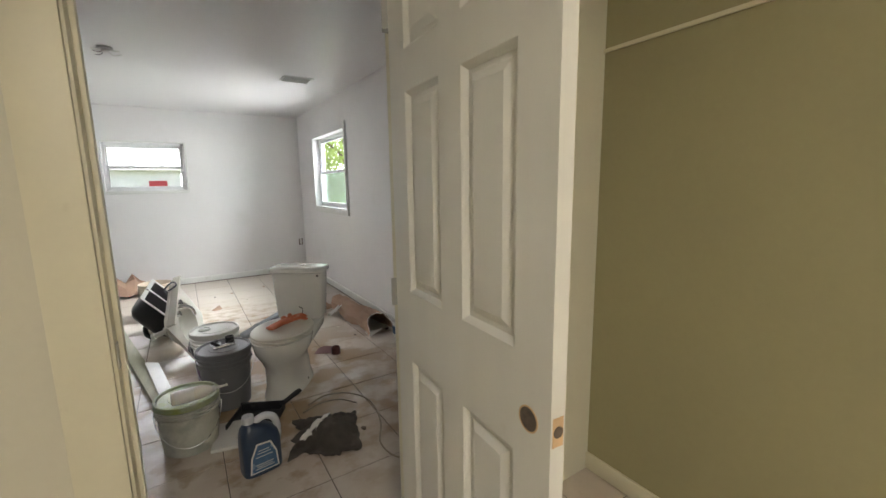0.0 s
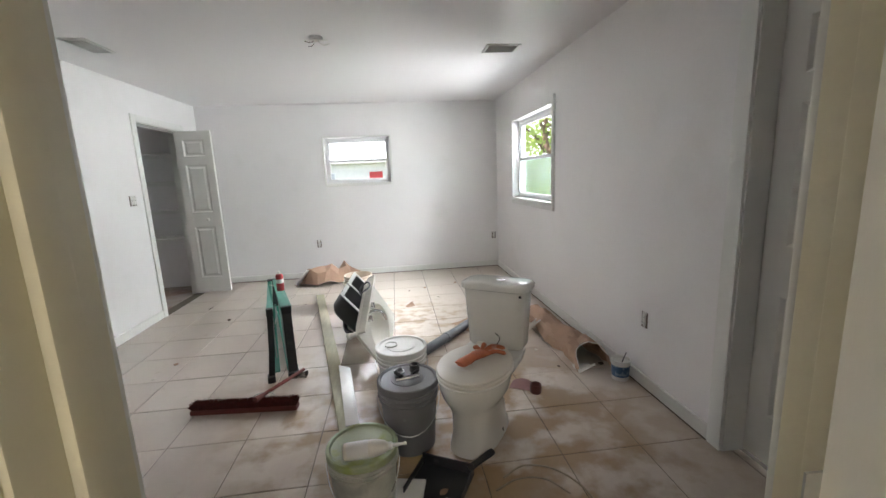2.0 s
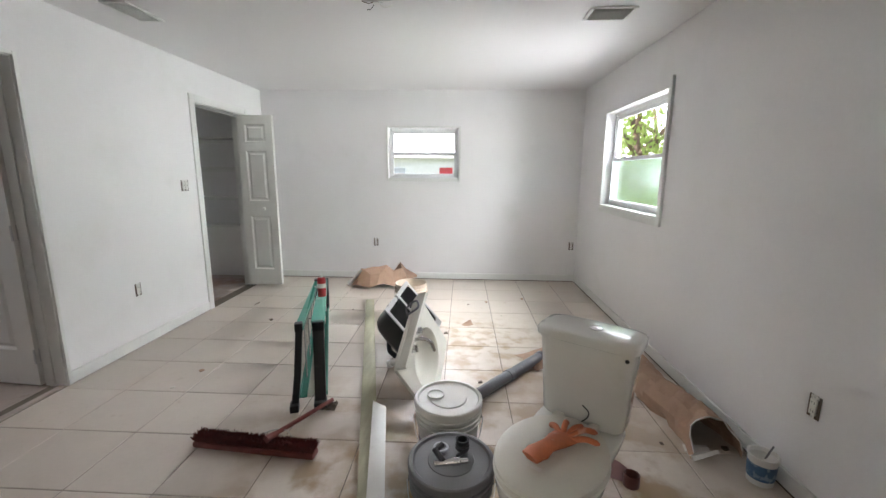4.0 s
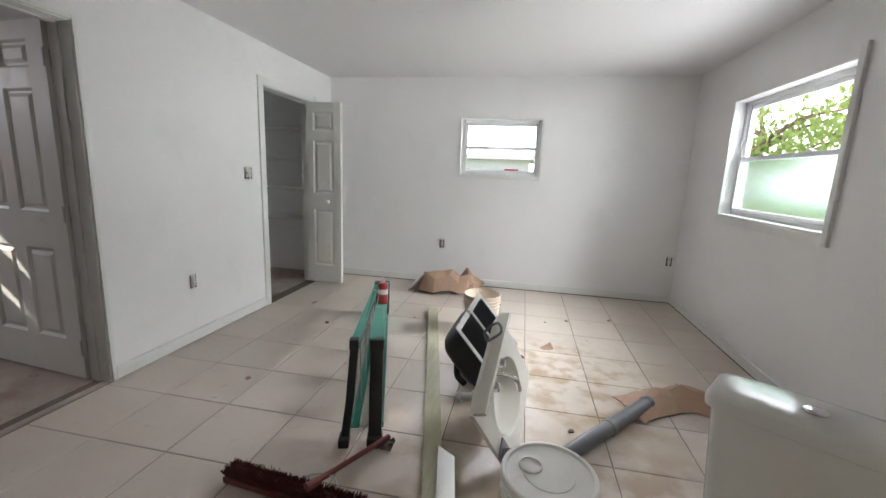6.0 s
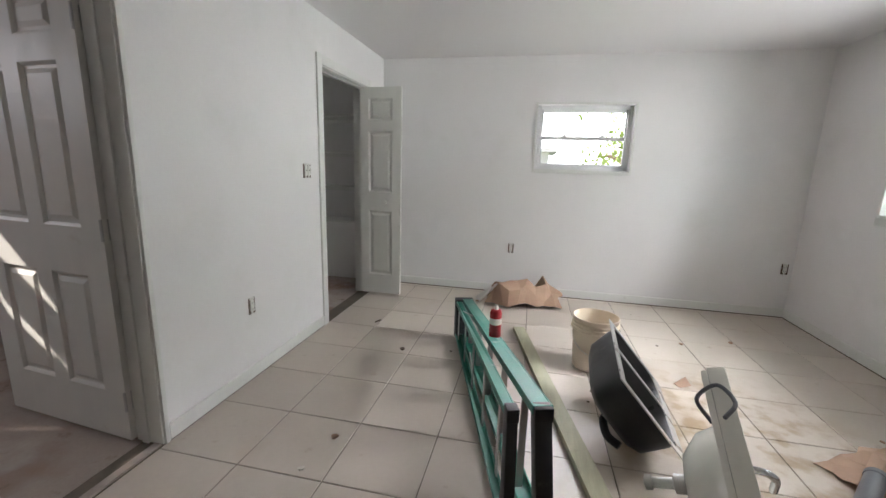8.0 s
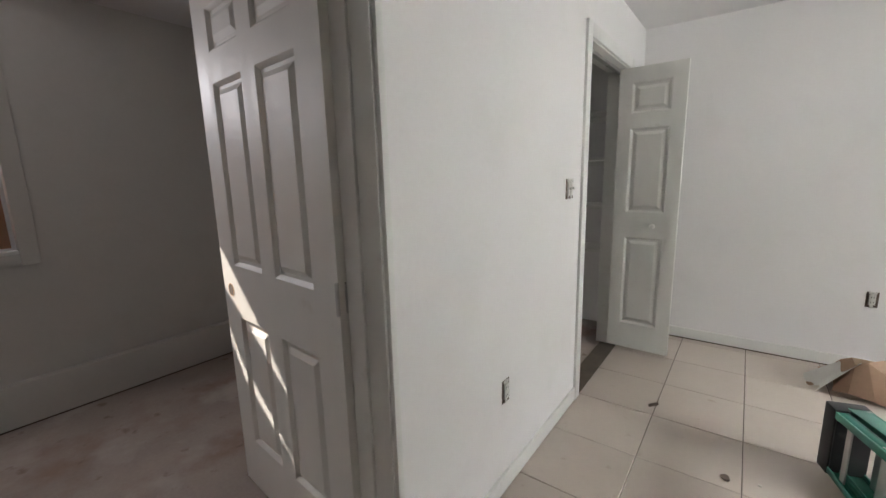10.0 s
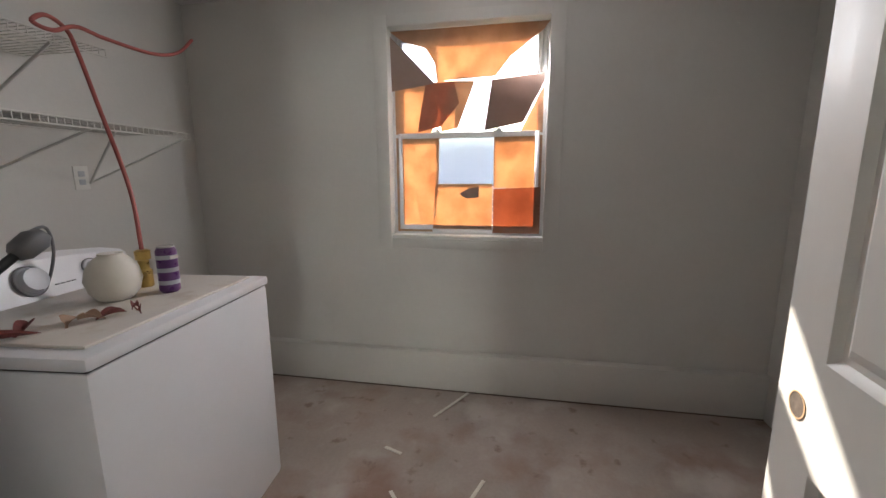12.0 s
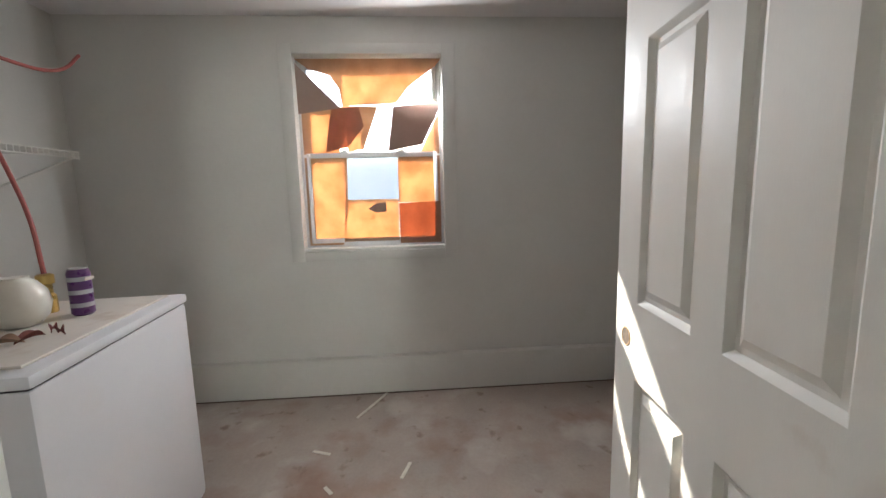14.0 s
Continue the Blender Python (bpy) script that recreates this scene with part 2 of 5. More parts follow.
GLASS = glass("window_glass")
HAZE = glass("hazy_glass", 0.22, (0.66, 0.80, 0.74))
FILM = glass("cloudy_film", 0.25, (0.62, 0.70, 0.82))


def card(name, colour, through_colour, amount):
    m = mat(name, colour, 0.9, vary=0.1, scale=5, grain=50, bump=0.05)
    t = m.node_tree
    out, b = t.nodes["Material Output"], t.nodes["Principled BSDF"]
    tr, mx = t.nodes.new("ShaderNodeBsdfTranslucent"), t.nodes.new("ShaderNodeMixShader")
    cloud, span, tone = t.nodes.new("ShaderNodeTexNoise"), t.nodes.new("ShaderNodeMapRange"), t.nodes.new("ShaderNodeMix")
    cloud.inputs["Scale"].default_value, cloud.inputs["Detail"].default_value = 9, 7
    span.inputs[1].default_value, span.inputs[2].default_value = 0.3, 0.7
    tone.data_type = "RGBA"
    tone.inputs[6].default_value = (*[c * k for c, k in zip(through_colour, (0.82, 0.72, 0.62))], 1)
    tone.inputs[7].default_value = (*[min(1, c * 1.2) for c in through_colour], 1)
    t.links.new(t.nodes["Geometry"].outputs["Position"], cloud.inputs["Vector"])
    t.links.new(cloud.outputs[0], span.inputs[0]), t.links.new(span.outputs[0], tone.inputs[0]), t.links.new(tone.outputs[2], tr.inputs[0])
    mx.inputs[0].default_value = amount
    t.links.new(b.outputs[0], mx.inputs[1]), t.links.new(tr.outputs[0], mx.inputs[2]), t.links.new(mx.outputs[0], out.inputs[0])
    return m


CARD = card("thin_brown_paper", (0.48, 0.34, 0.25), (0.72, 0.47, 0.29), 0.52)
LEAF = card("foliage", (0.12, 0.19, 0.05), (0.55, 0.70, 0.25), 0.55)
CARD2 = card("doubled_brown_paper", (0.36, 0.22, 0.15), (0.55, 0.24, 0.13), 0.45)
CARD3 = card("thick_brown_paper", (0.36, 0.27, 0.23), (0.3, 0.18, 0.15), 0.2)


# ---- mesh tools ----
def box(bm, x0, y0, z0, x1, y1, z1, m=None):
    vs = [bm.verts.new((x, y, z)) for z in (z0, z1) for x, y in ((x0, y0), (x1, y0), (x1, y1), (x0, y1))]
    for f in ((3, 2, 1, 0), (4, 5, 6, 7), (0, 1, 5, 4), (1, 2, 6, 5), (2, 3, 7, 6), (3, 0, 4, 7)):
        bm.faces.new([vs[i] for i in f])
    if m:
        bmesh.ops.transform(bm, matrix=m, verts=vs)
    return bm


def loft(bm, rings, cap=(True, True), m=None):
    """Join closed rings of points, all with the same count."""
    rows = [[bm.verts.new(p) for p in r] for r in rings]
    k = len(rows[0])
    for a, b in zip(rows, rows[1:]):
        for i in range(k):
            bm.faces.new((a[i], a[(i + 1) % k], b[(i + 1) % k], b[i]))
    if cap[0]:
        bm.faces.new(rows[0][::-1])
    if cap[1]:
        bm.faces.new(rows[-1])
    if m:
        bmesh.ops.transform(bm, matrix=m, verts=[v for r in rows for v in r])
    return bm


def oval(cx, cy, rx, ry, z, n=28, power=2.0):
    pts = []
    for i in range(n):
        a = 2 * math.pi * i / n
        c, s = math.cos(a), math.sin(a)
        pts.append((cx + rx * math.copysign(abs(c) ** (2 / power), c), cy + ry * math.copysign(abs(s) ** (2 / power), s), z))
    return pts


def lathe(bm, profile, n=28, m=None, cap=(True, True)):
    return loft(bm, [oval(0, 0, max(r, 1e-4), max(r, 1e-4), z, n) for r, z in profile], cap, m)


def tube(bm, pts, r, n=8, closed=False):
    pts = [Vector(p) for p in pts]
    up = Vector((0.13, 0.07, 1)).normalized()
    rings = []
    for i, p in enumerate(pts):
        d = (pts[min(i + 1, len(pts) - 1)] - pts[max(i - 1, 0)]).normalized()
        side = d.cross(up)
        if side.length < 0.1:
            side = d.cross(Vector((1, 0, 0)))
        side.normalize()
        v = side.cross(d)
        rr = r[i] if isinstance(r, (list, tuple)) else r
        rings.append([p + rr * (math.cos(2 * math.pi * k / n) * side + math.sin(2 * math.pi * k / n) * v) for k in range(n)])
    return loft(bm, rings)


def curve_points(pts, steps=8):
    """A smooth line through the given points."""
    p = [Vector(x) for x in pts]
    p = [2 * p[0] - p[1], *p, 2 * p[-1] - p[-2]]
    out = []
    for i in range(1, len(p) - 2):
        for k in range(steps):
            t = k / steps
            a, b, c, d = p[i - 1], p[i], p[i + 1], p[i + 2]
            out.append(0.5 * (2 * b + (c - a) * t + (2 * a - 5 * b + 4 * c - d) * t * t + (3 * b - a - 3 * c + d) * t ** 3))
    out.append(p[-2])
    return out


def sheet(bm, f, nu, nv, thick=0.002):
    """A thin sheet over u, v in 0..1."""
    top = [[Vector(f(i / nu, j / nv)) for j in range(nv + 1)] for i in range(nu + 1)]
    a = [[bm.verts.new(p) for p in row] for row in top]
    b = [[bm.verts.new(p - Vector((0, 0, thick))) for p in row] for row in top]
    for i in range(nu):
        for j in range(nv):
            bm.faces.new((a[i][j], a[i + 1][j], a[i + 1][j + 1], a[i][j + 1]))
            bm.faces.new((b[i][j], b[i][j + 1], b[i + 1][j + 1], b[i + 1][j]))
    edge = [(i, 0) for i in range(nu)] + [(nu, j) for j in range(nv)] + [(i, nv) for i in range(nu, 0, -1)] + [(0, j) for j in range(nv, 0, -1)]
    for (i, j), (k, l) in zip(edge, edge[1:] + edge[:1]):
        bm.faces.new((a[i][j], b[i][j], b[k][l], a[k][l]))
    return bm


def slab(bm, outline, z0, z1, m=None):
    return loft(bm, [[(x, y, z0) for x, y in outline], [(x, y, z1) for x, y in outline]], m=m)


def mesh_object(name, bm, material, bevel=0.0, angle=32):
    if bevel:
        bmesh.ops.remove_doubles(bm, verts=bm.verts, dist=1e-5)
        es = [e for e in bm.edges if len(e.link_faces) == 2 and e.calc_face_angle(0) > radians(40)]
        bmesh.ops.bevel(bm, geom=es, offset=bevel, segments=2, affect="EDGES", profile=0.6)
    bmesh.ops.recalc_face_normals(bm, faces=bm.faces)
    me = bpy.data.meshes.new(name)
    bm.to_mesh(me)
    bm.free()
    me.materials.append(material)
    me.polygons.foreach_set("use_smooth", [True] * len(me.polygons))
    me.set_sharp_from_angle(angle=radians(angle))
    return new(name, me)


def part(name, bm, material, parent, label="", bevel=0.0, angle=32):
    ob = mesh_object(name, bm, material, bevel, angle)
    ob.parent = parent
    return tagged(ob, label)


def thing(name, m, label, category, group="", kind=""):
    ob = new(name)
    ob.empty_display_size = 0.05
    ob.matrix_world = m
    return tagged(ob, label, category, group, kind)


def solo(name, bm, material, label, category, m=None, bevel=0.0, kind="", group=""):
    ob = mesh_object(name, bm, material, bevel)
    if m:
        ob.matrix_world = m
    return tagged(ob, label, category, group, kind)


def bmn():
    return bmesh.new()


def axes(origin, x, z):
    """A pose from an origin, the direction of the local x axis, and roughly that of the local z axis."""
    x, z = Vector(x).normalized(), Vector(z)
    y = z.cross(x).normalized()
    z = x.cross(y)
    return Matrix(((x.x, y.x, z.x, origin[0]), (x.y, y.y, z.y, origin[1]), (x.z, y.z, z.z, origin[2]), (0, 0, 0, 1)))


# ---- structure ----
XL, XR, YF, YS, YH, TOP = -2.455, 1.595, 6.91, 1.42, 1.30, 2.40
XB = XL - 0.145          # laundry face of the west wall
LW, LS, LN = -4.95, 1.38, 4.87   # laundry walls
HL, HR, HB = -0.57, 1.47, -1.6    # hall walls


def wall(name, axis, c0, c1, a0, a1, top, holes, material, label):
    """A wall between c0 and c1 across its thickness, from a0 to a1 along it, with holes (from, to, bottom, top)."""
    bm = bmn()

    def put(u0, u1, z0, z1):
        if u1 - u0 > 1e-4 and z1 - z0 > 1e-4:
            box(bm, *((c0, u0, z0, c1, u1, z1) if axis == "x" else (u0, c0, z0, u1, c1, z1)))

    at = a0
    for u0, u1, z0, z1 in sorted(holes):
        put(at, u0, -0.1, top)
        put(u0, u1, -0.1, z0)
        put(u0, u1, z1, top)
        at = u1
    put(at, a1, -0.1, top)
    return solo(name, bm, material, label, "wall", kind="structure")


LD = (3.10, 4.0, 2.04)   # laundry doorway: south, north, head
CD = (5.56, 6.48, 2.05)   # closet doorway
ED = (-0.22, 0.56, 2.04)  # entry doorway
RD = (1.83, 2.63, 2.04)   # doorway in the east wall
WN = (-0.84, 0.06, 1.32, 1.95)
WE = (4.78, 6.08, 1.07, 2.00)
WW = (2.72, 3.63, 0.98, 2.18)

wall("wall_north", "y", YF, YF + 0.16, -3.4, XR + 0.16, TOP + 0.1, [WN], WALL, "white painted wall with a small window")
wall("wall_east", "x", XR, XR + 0.16, YH, YF, TOP + 0.1, [(*RD[:2], -0.1, RD[2]), WE], WALL, "white painted wall with a wide window and a doorway")
wall("wall_west", "x", XL - 0.05, XL, YS, YF, TOP + 0.1, [(*LD[:2], -0.1, LD[2]), (*CD[:2], -0.1, CD[2])], WALL, "white painted wall with two doorways")
wall("wall_laundry_east", "x", XB, XL - 0.05, LS, YF, TOP + 0.1, [(*LD[:2], -0.1, LD[2]), (*CD[:2], -0.1, CD[2])], LAUN, "off-white wall behind the bedroom wall")
wall("wall_south", "y", YH + 0.05, YS, XL - 0.05, XR, TOP + 0.1, [(*ED[:2], -0.1, ED[2])], WALL, "white painted wall with the entry doorway")
wall("wall_hall_north", "y", YH, YH + 0.05, HL - 0.1, HR + 0.1, TOP + 0.1, [(*ED[:2], -0.1, ED[2])], HALL, "cream painted hall wall")
wall("wall_hall_west", "x", HL - 0.1, HL, HB, YH, TOP + 0.1, [], HALL, "cream painted hall wall")
wall("wall_hall_east", "x", HR, HR + 0.1, HB, YH, TOP + 0.1, [], HALL_SHADED, "darker olive-yellow hall wall, its shade put into the colour")
wall("wall_hall_south", "y", HB - 0.1, HB, HL - 0.1, HR + 0.1, TOP + 0.1, [], HALL, "cream painted hall wall")
wall("wall_laundry_west", "x", LW - 0.15, LW, LS - 0.15, LN + 0.15, TOP + 0.1, [WW], LAUN, "off-white laundry wall with a papered window")
wall("wall_laundry_south", "y", LS - 0.15, LS, LW, XB, TOP + 0.1, [], LAUN, "off-white laundry wall with wire shelves")
wall("wall_laundry_north", "y", LN, LN + 0.15, LW, XB, TOP + 0.1, [], LAUN, "off-white laundry wall")
wall("wall_laundry_alcove", "y", 2.36, 2.46, -3.07, XB, TOP + 0.1, [], LAUN, "off-white smudged partition beside the washer")
CB = -3.5
wall("wall_closet_west", "x", CB - 0.1, CB, LN + 0.15, YF, TOP + 0.1, [], WALL, "white closet back wall")

solo("ceiling", box(bmn(), LW - 0.15, HB - 0.1, TOP, XR + 0.16, YF + 0.16, TOP + 0.08), CEIL, "smooth glossy white ceiling", "ceiling", kind="structure")
floor = solo("floor", box(bmn(), XB + 0.03, HB - 0.1, -0.1, XR + 0.16, YF, -0.004), GROUT, "beige square ceramic tile floor with dark joints", "floor", kind="structure")
solo("floor_laundry", box(bmn(), LW - 0.15, LS - 0.15, -0.1, XB + 0.03, YF, -0.002), CONC, "stained bare concrete floor", "floor", kind="structure")
solo("threshold", box(bmn(), XL - 0.045, LD[0] + 0.02, -0.03, XL - 0.005, LD[1] - 0.02, 0.006), CONC, "worn threshold strip in the laundry doorway", "threshold", kind="structure", bevel=0.003)


def trim(name, boxes, material, label, bevel=0.004, category="trim"):
    bm = bmn()
    for b in boxes:
        box(bm, *b)
    return solo(name, bm, material, label, category, kind="structure", bevel=bevel)


BBH, BBT = 0.085, 0.014
# dark strips that paint the shade in the gaps along the wall feet
trim("gap_north", [(XL + BBT, YF - BBT - 0.0015, -0.001, XR - BBT, YF - BBT + 0.004, 0.0065)], DIRT_AND_SHADE, "dark strip painting the shade in the gap under the baseboard", 0)
trim("gap_east", [(XR - BBT - 0.0015, RD[1] + 0.075, -0.001, XR - BBT + 0.004, YF - BBT, 0.0065)], DIRT_AND_SHADE, "dark strip painting the shade in the gap under the baseboard", 0)
trim("gap_laundry", [(LW + 0.056, LS, -0.001, LW + 0.062, LN - 0.02, 0.007)], DIRT_AND_SHADE, "dark strip painting the shade where the concrete meets the ledge", 0)
trim("baseboard_north", [(XL + BBT, YF - BBT, 0.006, XR - BBT, YF, BBH)], TRIM, "low white painted baseboard", category="baseboard")
trim("baseboard_east", [(XR - BBT, RD[1] + 0.075, 0.006, XR, YF, BBH)], TRIM, "low white painted baseboard", category="baseboard")
trim("baseboard_west", [(XL, LD[1] + 0.014, 0.006, XL + BBT, CD[0] - 0.062, BBH)], TRIM, "low white painted baseboard", category="baseboard")
trim("baseboard_west_corner", [(XL, CD[1] + 0.062, 0.006, XL + BBT, YF, BBH)], TRIM, "low white painted baseboard", category="baseboard")
trim("baseboard_south", [(XL, YS, 0.006, ED[0] - 0.07, YS + BBT, BBH)], TRIM, "low white painted baseboard", category="baseboard")
trim("baseboard_hall_east", [(HR - BBT, HB, 0.006, HR, YH, BBH)], HTRIM, "cream painted baseboard", category="baseboard")
trim("baseboard_hall_west", [(HL, HB, 0.006, HL + BBT, YH, BBH)], HTRIM, "cream painted baseboard", category="baseboard")
trim("baseboard_laundry", [(LW, LS, 0.0, LW + 0.06, LN, 0.25)], LAUN, "thick boxed painted ledge along the wall foot", 0.006, "baseboard")
trim("baseboard_laundry_north", [(LW + 0.06, LN - 0.02, 0.0, XB, LN, 0.25)], LAUN, "painted board along the wall foot", 0.004, "baseboard")
trim("baseboard_closet", [(CB, LN + 0.15, 0.006, CB + 0.015, YF, 0.10)], TRIM, "white closet baseboard", category="baseboard")


def doorway(name, axis, c, out, a0, a1, head, width, material, label, thick=0.016):
    """Casing round a doorway on the face c of a wall, standing proud towards out (+1 or -1)."""
    o = thing(name, Matrix.Identity(4), label, "door casing", kind="structure")
    c1 = c + out * thick
    lo, hi = min(c, c1), max(c, c1)
    r = 0.012
    for u0, u1, z0, z1 in ((a0 - width, a0 + r, 0, head + width), (a1 - r, a1 + width, 0, head + width), (a0 + r, a1 - r, head - r, head + width)):
        bm = box(bmn(), *((lo, u0, z0, hi, u1, z1) if axis == "x" else (u0, lo, z0, u1, hi, z1)))
        part("casing_board", bm, material, o, bevel=0.004)
    return o


def jambs(name, axis, c0, c1, a0, a1, head, material, stop, label):
    """Jamb boards lining a doorway through a wall from c0 to c1, with a door stop at stop."""
    o = thing(name, Matrix.Identity(4), label, "door frame", kind="structure")
    t = 0.018
    for u0, u1, z0, z1 in ((a0, a0 + t, 0, head), (a1 - t, a1, 0, head), (a0 + t, a1 - t, head - t, head)):
        part("jamb", box(bmn(), *((c0, u0, z0, c1, u1, z1) if axis == "x" else (u0, c0, z0, u1, c1, z1))), material, o, bevel=0.002)
    if stop:
        s0, s1 = stop
        for u0, u1, z0, z1 in ((a0 + t, a0 + t + 0.011, 0, head - t), (a1 - t - 0.011, a1 - t, 0, head - t), (a0 + t + 0.011, a1 - t - 0.011, head - t - 0.011, head - t)):
            part("door_stop", box(bmn(), *((s0, u0, z0, s1, u1, z1) if axis == "x" else (u0, s0, z0, u1, s1, z1))), material, o, bevel=0.002)
    return o


doorway("trim_laundry_door", "x", XL, 1, *LD, 0.012, TRIM, "white painted casing of the laundry doorway")
jambs("door_frame_laundry", "x", XB, XL, *LD, TRIM, (XB + 0.04, XB + 0.075), "white painted laundry door frame")
doorway("trim_closet_door", "x", XL, 1, *CD, 0.06, TRIM, "white painted casing of the closet doorway")
jambs("door_frame_closet", "x", XB, XL, *CD, TRIM, None, "white painted closet door frame")
doorway("trim_east_door", "x", XR, -1, *RD, 0.07, TRIM, "white painted casing of the side doorway")
jambs("door_frame_east", "x", XR, XR + 0.16, *RD, TRIM, None, "white painted side door frame")
doorway("trim_entry_hall", "y", YH, -1, *ED, 0.085, HTRIM, "cream painted casing of the entry doorway")
doorway("trim_entry_room", "y", YS, 1, *ED, 0.06, TRIM, "white painted casing of the entry doorway")
jambs("door_frame_entry", "y", YH, YS, *ED, HTRIM, (YH + 0.045, YH + 0.08), "cream painted entry door frame")


def panel_door(name, m, w, h, columns, rows, label, group="", t=0.035, material=None, hole=None, category="door", stile=0.0):
    """A moulded door: hinge side at x 0, foot at z 0. rows: (bottom, top) of each row of panels."""
    material = material or DOOR
    o = thing(name, m, label, category, group, kind="structure")
    stile = stile or (0.105 if columns == 2 else 0.085)
    mid = 0.10
    pw = (w - 2 * stile - (columns - 1) * mid) / columns
    xs = [(stile + k * (pw + mid), stile + k * (pw + mid) + pw) for k in range(columns)]
    for x0, x1 in ((0, stile), (w - stile, w)):
        part("stile", box(bmn(), x0, -t / 2, 0, x1, t / 2, h), material, o)
    at = 0
    for z0, z1 in (*rows, (h, h)):
        part("rail", box(bmn(), stile, -t / 2, at, w - stile, t / 2, z0), material, o)
        at = z1
        if columns == 2 and z1 > z0:
            part("mullion", box(bmn(), xs[0][1], -t / 2, z0, xs[1][0], t / 2, z1), material, o)
    for z0, z1 in rows:
        for x0, x1 in xs:
            bm = bmn()
            for s in (-1, 1):
                prof = ((0, t / 2), (0.005, t / 2 - 0.003), (0.014, t / 2 - 0.013), (0.026, t / 2 - 0.013), (0.046, t / 2 - 0.003))
                loft(bm, [[(x0 + d, s * y, z0 + d), (x1 - d, s * y, z0 + d), (x1 - d, s * y, z1 - d), (x0 + d, s * y, z1 - d)] for d, y in prof], (False, True))
            part("panel", bm, material, o, angle=20)
    if hole:
        x, z = hole
        for s in (-1, 1):
            part("knob_hole", lathe(bmn(), [(0.027, 0), (0.027, 0.0015), (0.024, 0.0015), (0.024, 0.0004)], m=Matrix.Translation((x, s * t / 2, z)) @ pose(0, 0, 0, -90 * s)), EDGE, o, "bare wood knob hole")
            # flat dark discs: the shade inside the bores put into colour
            part("bore", lathe(bmn(), [(0.024, 0), (0.024, 0.0008)], m=Matrix.Translation((x, s * t / 2, z)) @ pose(0, 0, 0, -90 * s)), DIRT_AND_SHADE, o, "dark disc painting the shade in the empty knob bore")
        part("latch_mortise", box(bmn(), w - 0.001, -0.013, z - 0.029, w + 0.0012, 0.013, z + 0.029), EDGE, o, "bare wood latch mortise")
        part("latch_bore", lathe(bmn(), [(0.0115, 0), (0.0115, 0.001)], m=Matrix.Translation((w + 0.0012, 0, z)) @ pose(0, 0, 0, 0, 90)), DIRT_AND_SHADE, o, "dark disc painting the shade in the latch bore")
    return o


def hinge(o, z, side=1, x=0.0):
    bm = bmn()
    box(bm, x - 0.003, -0.02 * side - 0.016, z - 0.045, x + 0.0, -0.02 * side + 0.016, z + 0.045)
    lathe(bm, [(0.006, z - 0.047), (0.006, z + 0.047)], 10, m=Matrix.Translation((x, side * 0.022, 0)))
    part("hinge", bm, RIM, o, "steel butt hinge")


ROWS_L = [(0.235, 0.79), (1.004, 1.68), (1.785, 1.93)]
ROWS6 = [(0.235, 0.80), (1.02, 1.60), (1.71, 1.92)]
entry_door = panel_door("door_entry", axes((0.535, 1.345, 0.012), (-0.06, -1, 0), (0, 0, 1)), 0.70, 2.02, 2, ROWS6,
                        "cream-white six-panel door standing open, knob missing", material=DOOR, hole=(0.64, 0.89))
laundry_door = panel_door("door_laundry", axes((XB - 0.004, 3.975, 0.012), (-0.9962, 0.087, 0), (0, 0, 1)), 0.84, 2.02, 2, ROWS_L,
                          "white six-panel laundry door standing open, knob missing", hole=(0.77, 0.895), stile=0.13)
for z in (0.2, 1.0, 1.83):
    hinge(laundry_door, z), hinge(entry_door, z)
panel_door("door_side", axes((XR + 0.125, RD[1] - 0.02, 0.012), (0, -1, 0), (0, 0, 1)), 0.76, 2.01, 2, ROWS6, "white six-panel door, closed in the side doorway")
ROWS3 = [(0.19, 0.84), (1.02, 1.60), (1.70, 1.90)]
bifold = panel_door("door_closet", axes((XL - 0.045, 6.41, 0.03), (0.999, -0.03, 0), (0, 0, 1)), 0.415, 2.00, 1, ROWS3, "white bifold closet door folded open", t=0.03, category="bifold door")
part("knob", lathe(bmn(), [(0.008, 0), (0.008, 0.012), (0.017, 0.018), (0.019, 0.026), (0.012, 0.034), (0, 0.036)], 18, m=Matrix.Translation((0.27, -0.015, 0.93)) @ pose(0, 0, 0, 90)), WHITE, bifold, "round white knob")
b2 = panel_door("door_closet", axes((XL - 0.045, 6.447, 0.03), (0.999, -0.01, 0), (0, 0, 1)), 0.40, 2.00, 1, ROWS3, "white bifold closet leaf folded behind the first", t=0.03, category="bifold door")
trim("bifold_track", [(XL - 0.075, CD[0] + 0.02, CD[2] - 0.04, XL - 0.045, CD[1] - 0.02, CD[2] - 0.02)], RIM, "steel bifold door track under the head", 0.002, "door track")


